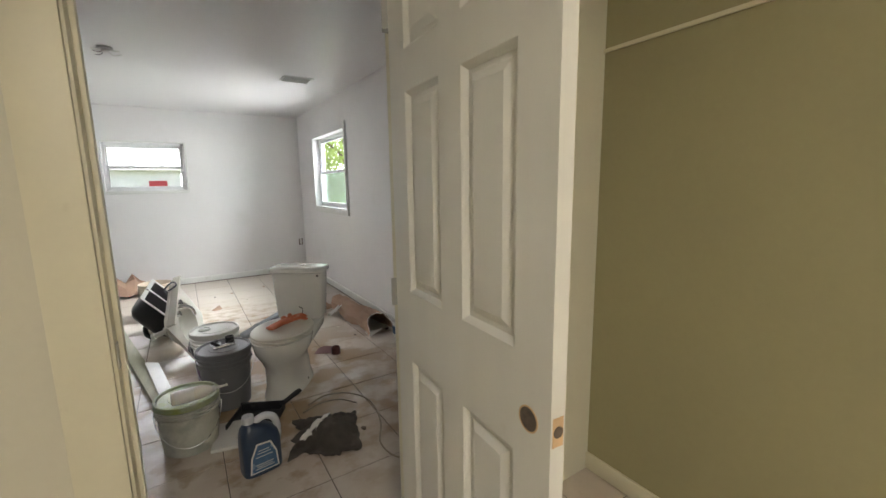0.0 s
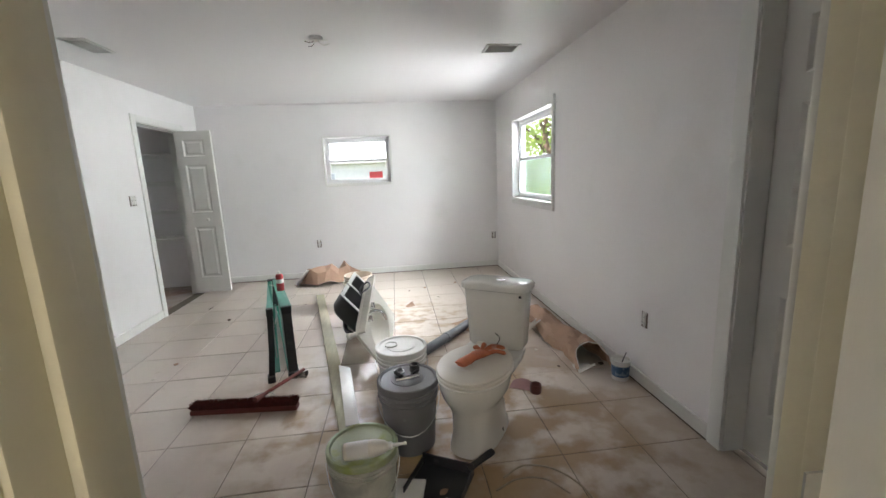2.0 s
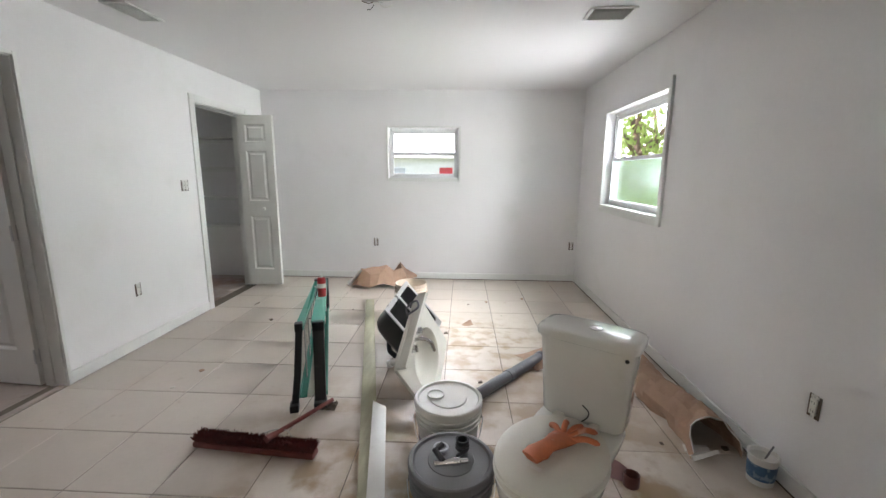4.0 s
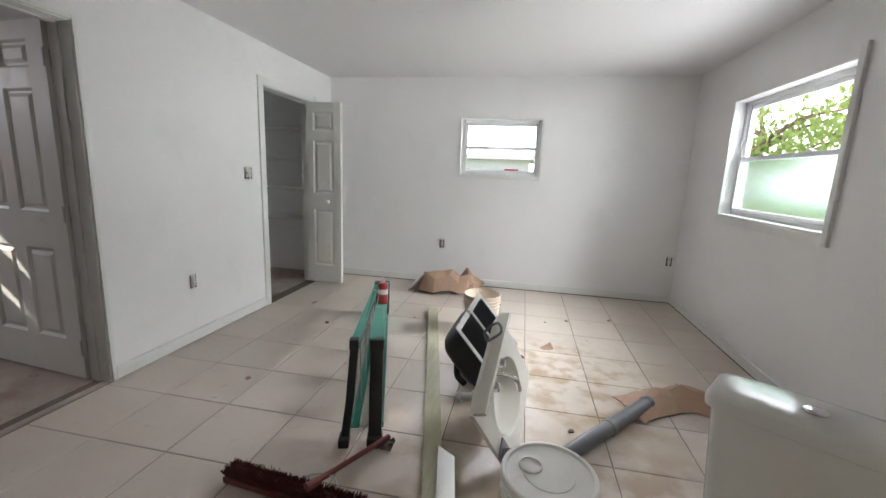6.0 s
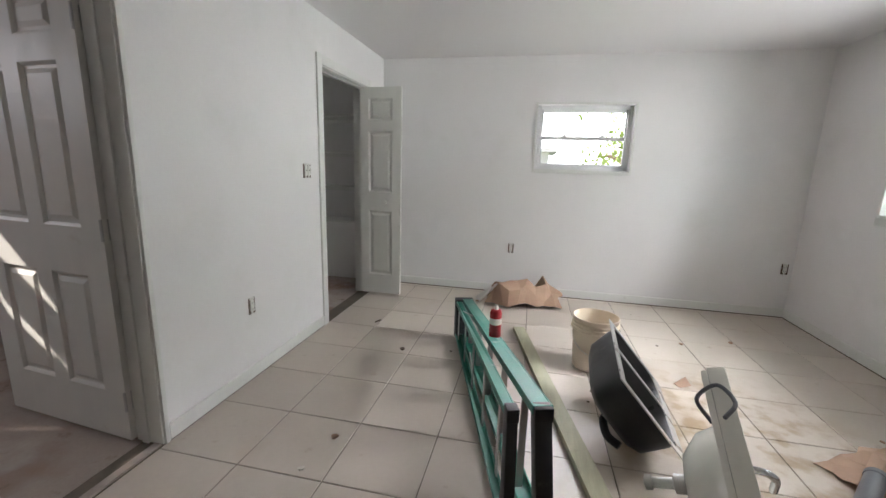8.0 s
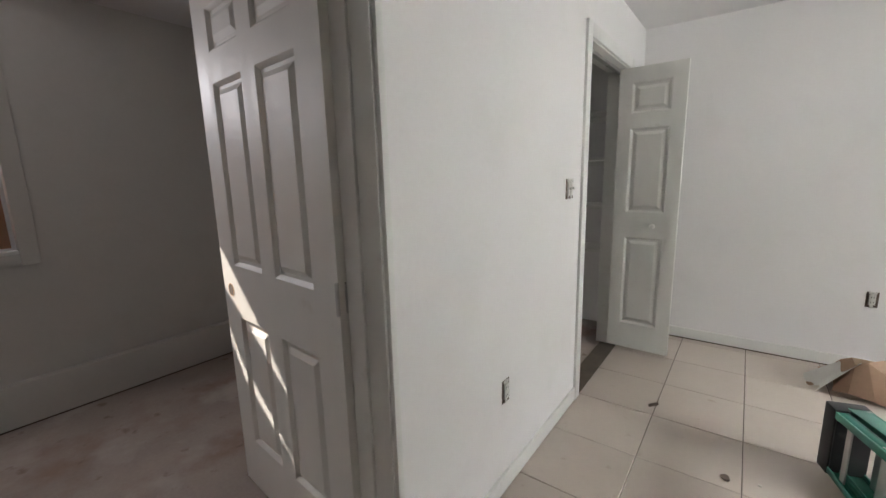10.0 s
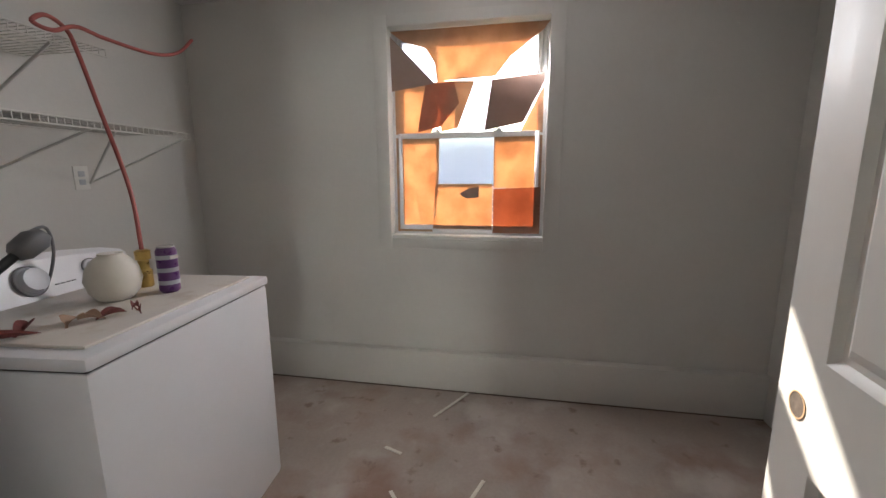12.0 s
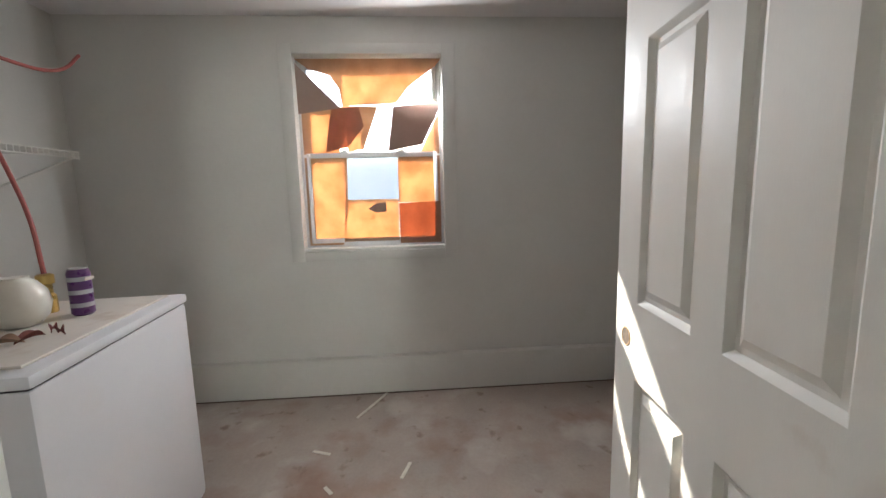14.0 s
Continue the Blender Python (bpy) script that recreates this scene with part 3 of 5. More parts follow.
def window(name, m, w, h, depth, label, mid=0.5, haze=False):
    """A single-hung window in its opening: local x along the wall, y outwards, z up from the opening's foot."""
    o = thing(name, m, label, "window", kind="structure")
    f = 0.035
    y0, y1 = depth - 0.05, depth
    fr = part("window_frame", box(box(box(box(bmn(), 0, y0, 0, f, y1, h), w - f, y0, 0, w, y1, h), f, y0, 0, w - f, y1, f), f, y0, h - f, w - f, y1, h), SASH, o, bevel=0.002)
    zm = f + (h - 2 * f) * mid
    s = 0.024
    for z0, z1, ya, yb, g in ((f, zm + 0.015, y0 - 0.012, y0 + 0.014, HAZE if haze else GLASS), (zm - 0.015, h - f, y0 + 0.016, y0 + 0.042, GLASS)):
        bm = bmn()
        box(bm, f, ya, z0, f + s, yb, z1), box(bm, w - f - s, ya, z0, w - f, yb, z1)
        box(bm, f + s, ya, z0, w - f - s, yb, z0 + s + 0.006), box(bm, f + s, ya, z1 - s - 0.006, w - f - s, yb, z1)
        sash = part("sash", bm, SASH, o, bevel=0.002)
        pane = part("pane", box(bmn(), f + s - 0.004, (ya + yb) / 2 - 0.002, z0 + s, w - f - s + 0.004, (ya + yb) / 2 + 0.002, z1 - s), g, sash)
        pane.visible_shadow = False
    for k in (0.3, 0.7):
        part("sash_lock", box(box(bmn(), w * k - 0.025, y0 - 0.02, zm + 0.015, w * k + 0.025, y0 + 0.01, zm + 0.024), w * k - 0.008, y0 - 0.03, zm + 0.024, w * k + 0.02, y0 - 0.008, zm + 0.034), SASH, o, "small sash lock", bevel=0.002)
    part("sill", box(bmn(), 0.001, -0.012, -0.012, w - 0.001, y0, 0.006), TRIM, o, bevel=0.003)
    return o


window("window_north", pose(WN[0], YF, WN[2]), WN[1] - WN[0], WN[3] - WN[2], 0.13, "small white single-hung window, bright outside")
window("window_east", pose(XR, WE[1], WE[2], 0, 0, -90), WE[1] - WE[0], WE[3] - WE[2], 0.13, "wide white single-hung window with a hazy lower pane", haze=True)
window("window_west", pose(LW, WW[0], WW[2], 0, 0, 90), WW[1] - WW[0], WW[3] - WW[2], 0.12, "single-hung laundry window covered with torn brown paper")
o = thing("trim_window_north", Matrix.Identity(4), "thin white window trim", "window trim", kind="structure")
for b in ((WN[0] - 0.022, YF - 0.012, WN[2] - 0.03, WN[0], YF, WN[3] + 0.02), (WN[1], YF - 0.012, WN[2] - 0.03, WN[1] + 0.022, YF, WN[3] + 0.02), (WN[0], YF - 0.012, WN[3], WN[1], YF, WN[3] + 0.02), (WN[0], YF - 0.016, WN[2] - 0.035, WN[1], YF, WN[2] - 0.012)):
    part("trim_board", box(bmn(), *b), TRIM, o, bevel=0.003)
o = thing("trim_window_east", Matrix.Identity(4), "white window trim with one long side board", "window trim", kind="structure")
for b in ((XR - 0.022, WE[0] - 0.045, WE[2] - 0.07, XR, WE[0], WE[3] + 0.075), (XR - 0.014, WE[0], WE[2] - 0.07, XR, WE[1] + 0.03, WE[2] - 0.012), (XR - 0.012, WE[1], WE[2] - 0.012, XR, WE[1] + 0.025, WE[3] + 0.01), (XR - 0.012, WE[0], WE[3], XR, WE[1], WE[3] + 0.022)):
    part("trim_board", box(bmn(), *b), TRIM, o, bevel=0.003)
o = thing("trim_window_west", Matrix.Identity(4), "flat painted casing round the laundry window", "window trim", kind="structure")
for b in ((LW, WW[0] - 0.08, WW[2] - 0.075, LW + 0.016, WW[0], WW[3] + 0.06), (LW, WW[1], WW[2] - 0.075, LW + 0.016, WW[1] + 0.08, WW[3] + 0.06), (LW, WW[0], WW[3], LW + 0.016, WW[1], WW[3] + 0.06), (LW, WW[0], WW[2] - 0.075, LW + 0.016, WW[1], WW[2] - 0.014)):
    part("casing_board", box(bmn(), *b), LAUN, o, bevel=0.003)
trim("hall_cleat", [(HR - 0.012, HB, 1.87, HR, YH, 1.885)], HTRIM, "thin painted strip along the hall wall", 0.003)

# ---- outdoors ----
def haze(name, strength):
    m = bpy.data.materials.new(name)
    m.use_nodes = True
    b = m.node_tree.nodes["Principled BSDF"]
    b.inputs["Base Color"].default_value = (0.8, 0.85, 0.9, 1)
    b.inputs["Emission Color"].default_value, b.inputs["Emission Strength"].default_value = (0.94, 0.97, 1.0, 1), strength
    return m


solo("backdrop_north", box(bmn(), -90, 70, -0.5, 90, 71, 40), haze("bright_haze", 2.0), "bright hazy sky low over the yard", "sky", kind="structure")
solo("backdrop_east", box(bmn(), 70, -60, -0.5, 71, 69, 40), haze("soft_haze", 0.9), "hazy sky low over the yard", "sky", kind="structure")
solo("ground", box(bmn(), -150, -150, -0.6, 150, 150, -0.3), GRASS, "grassy yard round the house", "ground", kind="structure")
solo("driveway", box(bmn(), 2.6, 3.0, -0.3, 6.0, 22.0, -0.27), STUCCO, "pale concrete drive beside the house", "pavement", kind="structure")
house = thing("neighbour_house", pose(-4.5, 30.0, -0.3), "white stucco house across the yard", "house")
part("house_wall", box(bmn(), -6, 0, 0, 4.6, 6, 2.7), STUCCO, house)
part("roof", slab(bmn(), [(-6.5, -0.5), (5.1, -0.5), (5.1, 6.5), (-6.5, 6.5)], 2.7, 2.95), ROOF, house)
part("house_door", box(bmn(), 3.0, -0.06, 0.1, 3.9, 0.0, 2.1), REDPAINT, house, "red front door", bevel=0.01)
for x in (-4.0, -0.5):
    w_ = part("house_window", box(bmn(), x, -0.04, 1.0, x + 1.2, 0.0, 2.1), SASH, house, bevel=0.01)
    part("house_pane", box(bmn(), x + 0.07, -0.045, 1.07, x + 1.13, -0.04, 2.03), CAPW, w_)
west_house = thing("neighbour_house", pose(-13.0, 2.0, -0.3), "pale lap-sided house beside the laundry", "house")
part("house_wall", box(bmn(), -4, -6, 0, 0, 7, 2.5), STUCCO, west_house)
for k in range(14):
    part("siding_board", box(bmn(), 0.0, -6, 0.06 + k * 0.17, 0.03, 7, 0.20 + k * 0.17), FENCE, west_house)
part("roof", slab(bmn(), [(-4.4, -6.3), (0.4, -6.3), (0.4, 7.3), (-4.4, 7.3)], 2.5, 2.7), ROOF, west_house)
fence = thing("yard_fence", Matrix.Identity(4), "weathered board fence at the yard's edge", "fence")
for i in range(60):
    part("fence_board", box(bmn(), -16 + i * 0.21, 14.0 + 0.01 * (i % 2), -0.3, -15.81 + i * 0.21, 14.03 + 0.01 * (i % 2), 0.95 + 0.02 * math.sin(i * 2.1)), FENCE, fence)


def tree(name, x, y, h, spread, seed, label):
    rnd = random.Random(seed)
    o = thing(name, pose(x, y, -0.32), label, "tree", "trees round the house")
    bm = bmn()
    tips = []
    lean = Vector((rnd.uniform(-0.3, 0.3), rnd.uniform(-0.3, 0.3), 0))
    pts = [Vector((0, 0, 0)) + lean * (k / 5) ** 1.5 + Vector((0, 0, h * 0.6 * k / 5)) for k in range(6)]
    tube(bm, pts, [0.26 * (1 - 0.12 * k) * h / 6 for k in range(6)], 9)
    for k in range(11):
        a = rnd.uniform(0, 6.28)
        base = pts[2 + k % 4]
        d = Vector((math.cos(a), math.sin(a), rnd.uniform(0.25, 0.9))).normalized() * spread * rnd.uniform(0.6, 1.0)
        tip = base + d
        mid = base + d * 0.5 + Vector((0, 0, rnd.uniform(0, 0.3)))
        tube(bm, curve_points([base, mid, tip], 4), [0.085 * h / 6 * (1 - 0.1 * q) for q in range(9)], 6)
        tips += [mid, tip, base + d * 0.75]
    part("trunk", bm, BARK, o)
    bm = bmn()
    for tip in tips:
        for _ in range(42):
            p = tip + Vector((rnd.gauss(0, 0.33), rnd.gauss(0, 0.33), rnd.gauss(0, 0.26))) * spread * 0.42
            q = Euler((rnd.uniform(0, 6), rnd.uniform(0, 6), rnd.uniform(0, 6))).to_matrix()
            s_ = rnd.uniform(0.05, 0.10)
            bm.faces.new([bm.verts.new(p + q @ Vector(c) * s_) for c in ((-1, 0, 0), (0, -0.5, 0.1), (1, 0, 0), (0, 0.5, 0.1))])
    part("crown", bm, LEAF, o)
    return o


for k, (x, y, h, sp) in enumerate(((4.2, 11.4, 4.4, 2.0), (5.8, 14.2, 4.8, 2.2), (3.9, 16.0, 4.6, 2.2), (7.4, 12.2, 5.0, 2.4), (6.6, 8.6, 4.6, 2.2), (3.4, 13.2, 4.0, 1.8), (-5.5, 12.2, 6.5, 2.6), (-7.4, 13.0, 7.0, 2.8), (-4.0, 13.2, 6.0, 2.4), (13, 9, 8, 3.4), (1.5, 12.6, 6.0, 2.0), (2.5, 15.5, 7.0, 2.2))):
    tree("yard_tree", x, y, h, sp, k + 3, "leafy yard tree with a leaning trunk")
for k, (x, y) in enumerate(((3.6, 10.2), (4.4, 12.8), (5.6, 11.0), (3.2, 15.0), (-3.6, 12.0))):
    rnd = random.Random(k)
    bm = bmn()
    for _ in range(900):
        p = Vector((rnd.gauss(0, 0.5), rnd.gauss(0, 0.5), abs(rnd.gauss(0.55, 0.35))))
        q = Euler((rnd.uniform(0, 6), rnd.uniform(0, 6), rnd.uniform(0, 6))).to_matrix()
        bm.faces.new([bm.verts.new(p + q @ Vector(c) * 0.09) for c in ((-1, 0, 0), (0, -0.5, 0.1), (1, 0, 0), (0, 0.5, 0.1))])
    solo("shrub", bm, LEAF, "loose green shrub in the yard", "shrub", pose(x, y, -0.3))

# ---- fixtures of the room ----


def wall_box(name, m, label, category, kind_="outlet", group="bare wall boxes"):
    """An uncovered device in its wall box; local x along the wall, z up, y out of the wall towards the room."""
    o = thing(name, m, label, category, group)
    # no real recess: a dark plate paints the open box's shade
    part("box_opening", box(bmn(), -0.029, -0.004, -0.05, 0.029, 0.002, 0.05), DIRT_AND_SHADE, o, "dark plate painting the shade in the gap round the device")
    part("yoke", box(box(bmn(), -0.008, 0.002, -0.052, 0.008, 0.005, 0.052), -0.019, 0.002, 0.036, 0.019, 0.005, 0.05), WHITE, o, bevel=0.001)
    part("device", box(bmn(), -0.016, 0.002, -0.034, 0.016, 0.009, 0.034), WHITE, o, bevel=0.002)
    if kind_ == "outlet":
        for z in (-0.018, 0.018):
            for x in (-0.006, 0.006):
                part("slot", box(bmn(), x - 0.0012, 0.0085, z - 0.005, x + 0.0012, 0.0096, z + 0.005), BLACK, o)
    else:
        part("toggle", box(bmn(), -0.005, 0.009, -0.004, 0.005, 0.022, 0.010), WHITE, o, bevel=0.002)
    for z in (-0.043, 0.043):
        part("screw", lathe(bmn(), [(0.004, 0.0), (0.003, 0.0015)], 8, m=Matrix.Translation((0, 0.005, z)) @ pose(0, 0, 0, -90)), RIM, o)
    return o


NORTH, EAST, WEST = 180, 90, -90
wall_box("outlet", pose(-1.02, YF, 0.49, 0, 0, NORTH), "uncovered wall outlet in a cut box hole", "outlet")
wall_box("outlet", pose(1.53, YF, 0.47, 0, 0, NORTH), "uncovered wall outlet near the corner", "outlet")
wall_box("outlet", pose(XR, 3.27, 0.44, 0, 0, EAST), "uncovered wall outlet above a plastic tub", "outlet")
wall_box("outlet", pose(XL, 4.65, 0.46, 0, 0, WEST), "uncovered wall outlet in a cut box hole", "outlet")
wall_box("switch", pose(XL, 5.35, 1.26, 0, 0, WEST), "uncovered pair of switches beside the closet", "switch", "switch")
wall_box("switch", pose(XL, 5.31, 1.26, 0, 0, WEST), "uncovered pair of switches beside the closet", "switch", "switch")
wall_box("switch", pose(-0.39, YH, 1.34, 0, 0, 180), "uncovered light switch in a ragged black wall box", "switch", "switch")
part_box = thing("switch_box", pose(-0.39, YH, 1.34, 0, 0, 180), "ragged dark cut-out round the hall switch", "wall box")
part("ragged_edge", slab(bmn(), [(-0.036, -0.058), (0.038, -0.056), (0.035, 0.0), (0.039, 0.057), (-0.034, 0.060), (-0.037, 0.01)], 0, 0.0015, m=pose(0, 0, 0, -90)), BLACK, part_box)
part("strike_plate", box(bmn(), ED[0] + 0.018, YH + 0.012, 0.95, ED[0] + 0.0205, YH + 0.04, 1.01), RIM, entry_door, "steel strike plate").matrix_parent_inverse = entry_door.matrix_world.inverted()


def vent(name, m, w, d, label):
    o = thing(name, m, label, "ceiling vent", "ceiling vents")
    # dark plate in place of a duct, painting the shade behind the slats
    part("backing", box(bmn(), -w / 2 + 0.01, -d / 2 + 0.01, -0.003, w / 2 - 0.01, d / 2 - 0.01, 0.0), DIRT_AND_SHADE, o)
    f = 0.022
    bm = bmn()
    for b in ((-w / 2, -d / 2, w / 2, -d / 2 + f), (-w / 2, d / 2 - f, w / 2, d / 2), (-w / 2, -d / 2 + f, -w / 2 + f, d / 2 - f), (w / 2 - f, -d / 2 + f, w / 2, d / 2 - f)):
        box(bm, b[0], b[1], -0.010, b[2], b[3], 0.0)
    part("frame", bm, TRIM, o, bevel=0.002)
    n = 9
    for i in range(n):
        y = -d / 2 + f + (i + 0.5) * (d - 2 * f) / n
        part("slat", box(bmn(), -w / 2 + f, -0.008, -0.0008, w / 2 - f, 0.008, 0.0008, m=Matrix.Translation((0, y, -0.009)) @ pose(0, 0, 0, 40)), TRIM, o)
    return o


vent("ceiling_vent", pose(1.035, 4.52, TOP, 0, 0, 0), 0.28, 0.22, "white louvred ceiling vent by the wide window")
vent("ceiling_vent", pose(-2.02, 4.40, TOP, 0, 0, 90), 0.33, 0.17, "white louvred ceiling vent over the west wall")
lampbox = thing("ceiling_light_box", pose(-0.41, 4.24, TOP), "bare ceiling light box with loose wires", "light box")
part("box", lathe(bmn(), [(0.05, 0.0), (0.05, -0.016), (0.044, -0.018), (0.0, -0.018)]), RIM, lampbox)
part("bracket", box(box(bmn(), -0.085, -0.010, -0.024, 0.085, 0.010, -0.019), -0.02, -0.02, -0.036, 0.02, 0.02, -0.02), WHITE, lampbox, bevel=0.002)
for k, (a, r_) in enumerate(((0.3, 0.1), (2.4, 0.09), (4.1, 0.11))):
    part("wire", tube(bmn(), curve_points([(0, 0, -0.02), (0.5 * r_ * math.cos(a), 0.5 * r_ * math.sin(a), -0.05), (r_ * math.cos(a), r_ * math.sin(a), -0.035 - 0.01 * k)]), 0.0022, 6), (WHITE, BLACK, DIRT_AND_SHADE)[k], lampbox)
# unseen fixture and bulb, added to light the hall from behind
hall_fill = thing("added_ceiling_lamp", pose(-0.2, -1.0, TOP), "flush round hall ceiling lamp, added unseen to light the hall", "lamp")
part("lamp_base", lathe(bmn(), [(0.15, 0), (0.15, -0.03), (0.13, -0.035), (0.0, -0.035)]), TRIM, hall_fill)
area("hall_fill_light", look((-0.2, -1.0, TOP - 0.06), (-0.2, -1.0, 0)), 0.3, 0.3, 16, (1.0, 0.94, 0.83))

# closet shelves
for z in (0.70, 1.06, 1.43, 1.79):
    s_ = thing("closet_shelf", pose(CB, YF - 0.32, z), "white painted closet shelf on cleats", "shelf", "closet shelves")
    part("board", box(bmn(), 0, 0, 0, XB - CB, 0.32, 0.019), TRIM, s_, bevel=0.002)
    part("cleat", box(bmn(), 0.0, 0.30, -0.04, XB - CB, 0.32, -0.001), TRIM, s_)


# ---- things in the room ----
def bucket(name, x, y, body, lid, label, r0=0.127, r1=0.148, h=0.365, lid_label="", m=None):
    o = thing(name, m or pose(x, y, 0), label, "bucket", "plastic buckets")
    prof = [(r0 - 0.006, 0.0), (r0, 0.006), (r0 + (r1 - r0) * 0.72, h * 0.72)]
    for z in (0.76, 0.83, 0.90):
        r = r0 + (r1 - r0) * z
        prof += [(r + 0.001, h * z - 0.005), (r + 0.009, h * z - 0.004), (r + 0.009, h * z + 0.002), (r + 0.001, h * z + 0.003)]
    top = h
    prof += [(r1, top - 0.012), (r1 + 0.004, top - 0.004), (r1 + 0.003, top)]
    if lid:
        prof.append((0.0, top))
    else:
        prof += [(r1 - 0.003, top), (r1 - 0.006, top - 0.01), (r0 - 0.004, 0.012), (0.0, 0.010)]
    part("body", lathe(bmn(), prof, 40), body, o)
    if lid:
        ld = part("lid", lathe(bmn(), [(r1 + 0.006, top - 0.022), (r1 + 0.009, top - 0.02), (r1 + 0.009, top + 0.004), (r1 + 0.005, top + 0.009), (r1 - 0.006, top + 0.009), (r1 - 0.012, top + 0.001), (0.085, top + 0.0), (0.083, top + 0.003), (0.0, top + 0.003)], 40), lid, o, lid_label)
    pts = [((r1 + 0.012) * math.cos(a), (r1 + 0.02) * math.sin(a) * 0.9 - 0.01, h * 0.78 - 0.16 * math.sin(a)) for a in [math.pi * k / 14 for k in range(15)]]
    part("bail", tube(bmn(), [(p[0], -abs(p[1]), p[2]) for p in pts], 0.0022, 6), RIM, o, "thin wire handle")
    for s in (-1, 1):
        part("ear", lathe(bmn(), [(0.016, 0), (0.014, 0.012), (0.0, 0.013)], 12, m=Matrix.Translation((s * (r1 - 0.004), 0, h * 0.79)) @ pose(0, 0, 0, 0, 90 * s)), body, o)
    return o


grey_b = bucket("bucket", 0.09, 2.96, GREY, GREY, "grey plastic bucket with its lid on")
green_b = bucket("bucket", -0.12, 2.59, CLOUDY, GREENLID, "cloudy short bucket with a pale green smeared lid", r0=0.126, r1=0.142, h=0.275, lid_label="pale green smeared lid")
white_b = bucket("bucket", 0.065, 3.37, WHITE, WHITE, "dusty white bucket with its lid on")
part("lid_cap", lathe(bmn(), [(0.04, 0.368), (0.04, 0.374), (0.034, 0.376), (0.034, 0.371), (0.0, 0.371)], 24, m=Matrix.Translation((-0.06, 0.02, 0))), WHITE, white_b, "round spout cap")
bucket("bucket", -0.36, 5.37, BEIGE, None, "empty beige bucket, open top")
part("printed_band", lathe(bmn(), [(0.1318, 0.06), (0.1375, 0.16)], 40, cap=(False, False)), CLOUDY, green_b, "worn printed band")
part("purple_label", lathe(bmn(), [(0.1295, 0.03), (0.1385, 0.20)], 40, cap=(False, False)), PURPLE, white_b, "purple printed band")

# glue bottle lying on the green lid
bottle = thing("glue_bottle", axes((-0.085, 2.50, 0.284 + 0.034), (1.0, 0.03, 0.02), (0, 0, 1)), "pale plastic glue bottle lying on a lid", "bottle")
part("body", lathe(bmn(), [(0.028, -0.10), (0.033, -0.095), (0.034, -0.03), (0.033, 0.03), (0.024, 0.065), (0.013, 0.08)], 24, m=pose(0, 0, 0, 0, 90)), ALMOND, bottle)
part("label", lathe(bmn(), [(0.0346, -0.085), (0.0346, 0.0)], 24, m=pose(0, 0, 0, 0, 90), cap=(False, False)), LABELW, bottle, "white printed label")
part("nozzle", lathe(bmn(), [(0.015, 0.08), (0.015, 0.092), (0.009, 0.096), (0.005, 0.14), (0.007, 0.142), (0.007, 0.152), (0.0, 0.153)], 16, m=pose(0, 0, 0, 0, 90)), WHITE, bottle)

# plumbing bits on the grey lid
Z = 0.376
fit1 = thing("pipe_fitting", pose(0.13, 3.01, Z), "black threaded plumbing collar", "plumbing part")
part("collar", lathe(bmn(), [(0.024, 0), (0.027, 0.006), (0.024, 0.012), (0.027, 0.018), (0.024, 0.024), (0.026, 0.04), (0.019, 0.04), (0.018, 0.002)], 22), BLACK, fit1)
fit2 = thing("pipe_ring", pose(0.05, 3.00, Z), "pale round plumbing ring", "plumbing part")
part("ring", lathe(bmn(), [(0.028, 0), (0.03, 0.006), (0.028, 0.013), (0.021, 0.013), (0.02, 0.0)], 22, cap=(False, False)), CAPW, fit2)
fit3 = thing("supply_valve", pose(0.09, 2.92, Z + 0.012, 0, 0, 12), "chrome supply valve with a black stem", "plumbing part")
part("body", lathe(bmn(), [(0.011, -0.06), (0.011, 0.0), (0.014, 0.005), (0.014, 0.03), (0.010, 0.034), (0.010, 0.06)], 14, m=pose(0, 0, 0, 0, 90)), CHROME, fit3)
part("stem", tube(bmn(), [(-0.03, 0, 0.01), (-0.05, 0.04, 0.022), (-0.02, 0.07, 0.02)], 0.011, 10), BLACK, fit3)
part("lever", box(bmn(), 0.03, -0.005, 0.0, 0.085, 0.005, 0.012, m=pose(0, 0, 0, 0, 0, 35)), BLACK, fit3, bevel=0.002)

# toilet
toilet = thing("toilet", pose(0.585, 3.145, 0, 0, 0, -35), "dusty white two-piece toilet, loose on the floor", "toilet")
bm = loft(bmn(), [oval(0, -0.20, 0.125, 0.235, 0.0, 36, 2.6), oval(0, -0.20, 0.122, 0.232, 0.02, 36, 2.6), oval(0, -0.20, 0.112, 0.215, 0.06, 36, 2.6), oval(0, -0.205, 0.11, 0.21, 0.14, 36, 2.5), oval(0, -0.215, 0.113, 0.205, 0.20, 36, 2.3), oval(0, -0.235, 0.132, 0.205, 0.245, 36, 2.1), oval(0, -0.25, 0.168, 0.222, 0.30, 36), oval(0, -0.25, 0.182, 0.235, 0.36, 36), oval(0, -0.25, 0.185, 0.238, 0.385, 36), oval(0, -0.25, 0.178, 0.23, 0.39, 36)])
part("bowl", bm, PORC, toilet, angle=50)
part("tank_shelf", loft(bmn(), [oval(0, -0.02, 0.10, 0.12, 0.24, 24, 3.5), oval(0, 0.01, 0.16, 0.13, 0.34, 24, 4), oval(0, 0.015, 0.17, 0.13, 0.385, 24, 4), oval(0, 0.015, 0.168, 0.128, 0.392, 24, 4)]), PORC, toilet, angle=50)
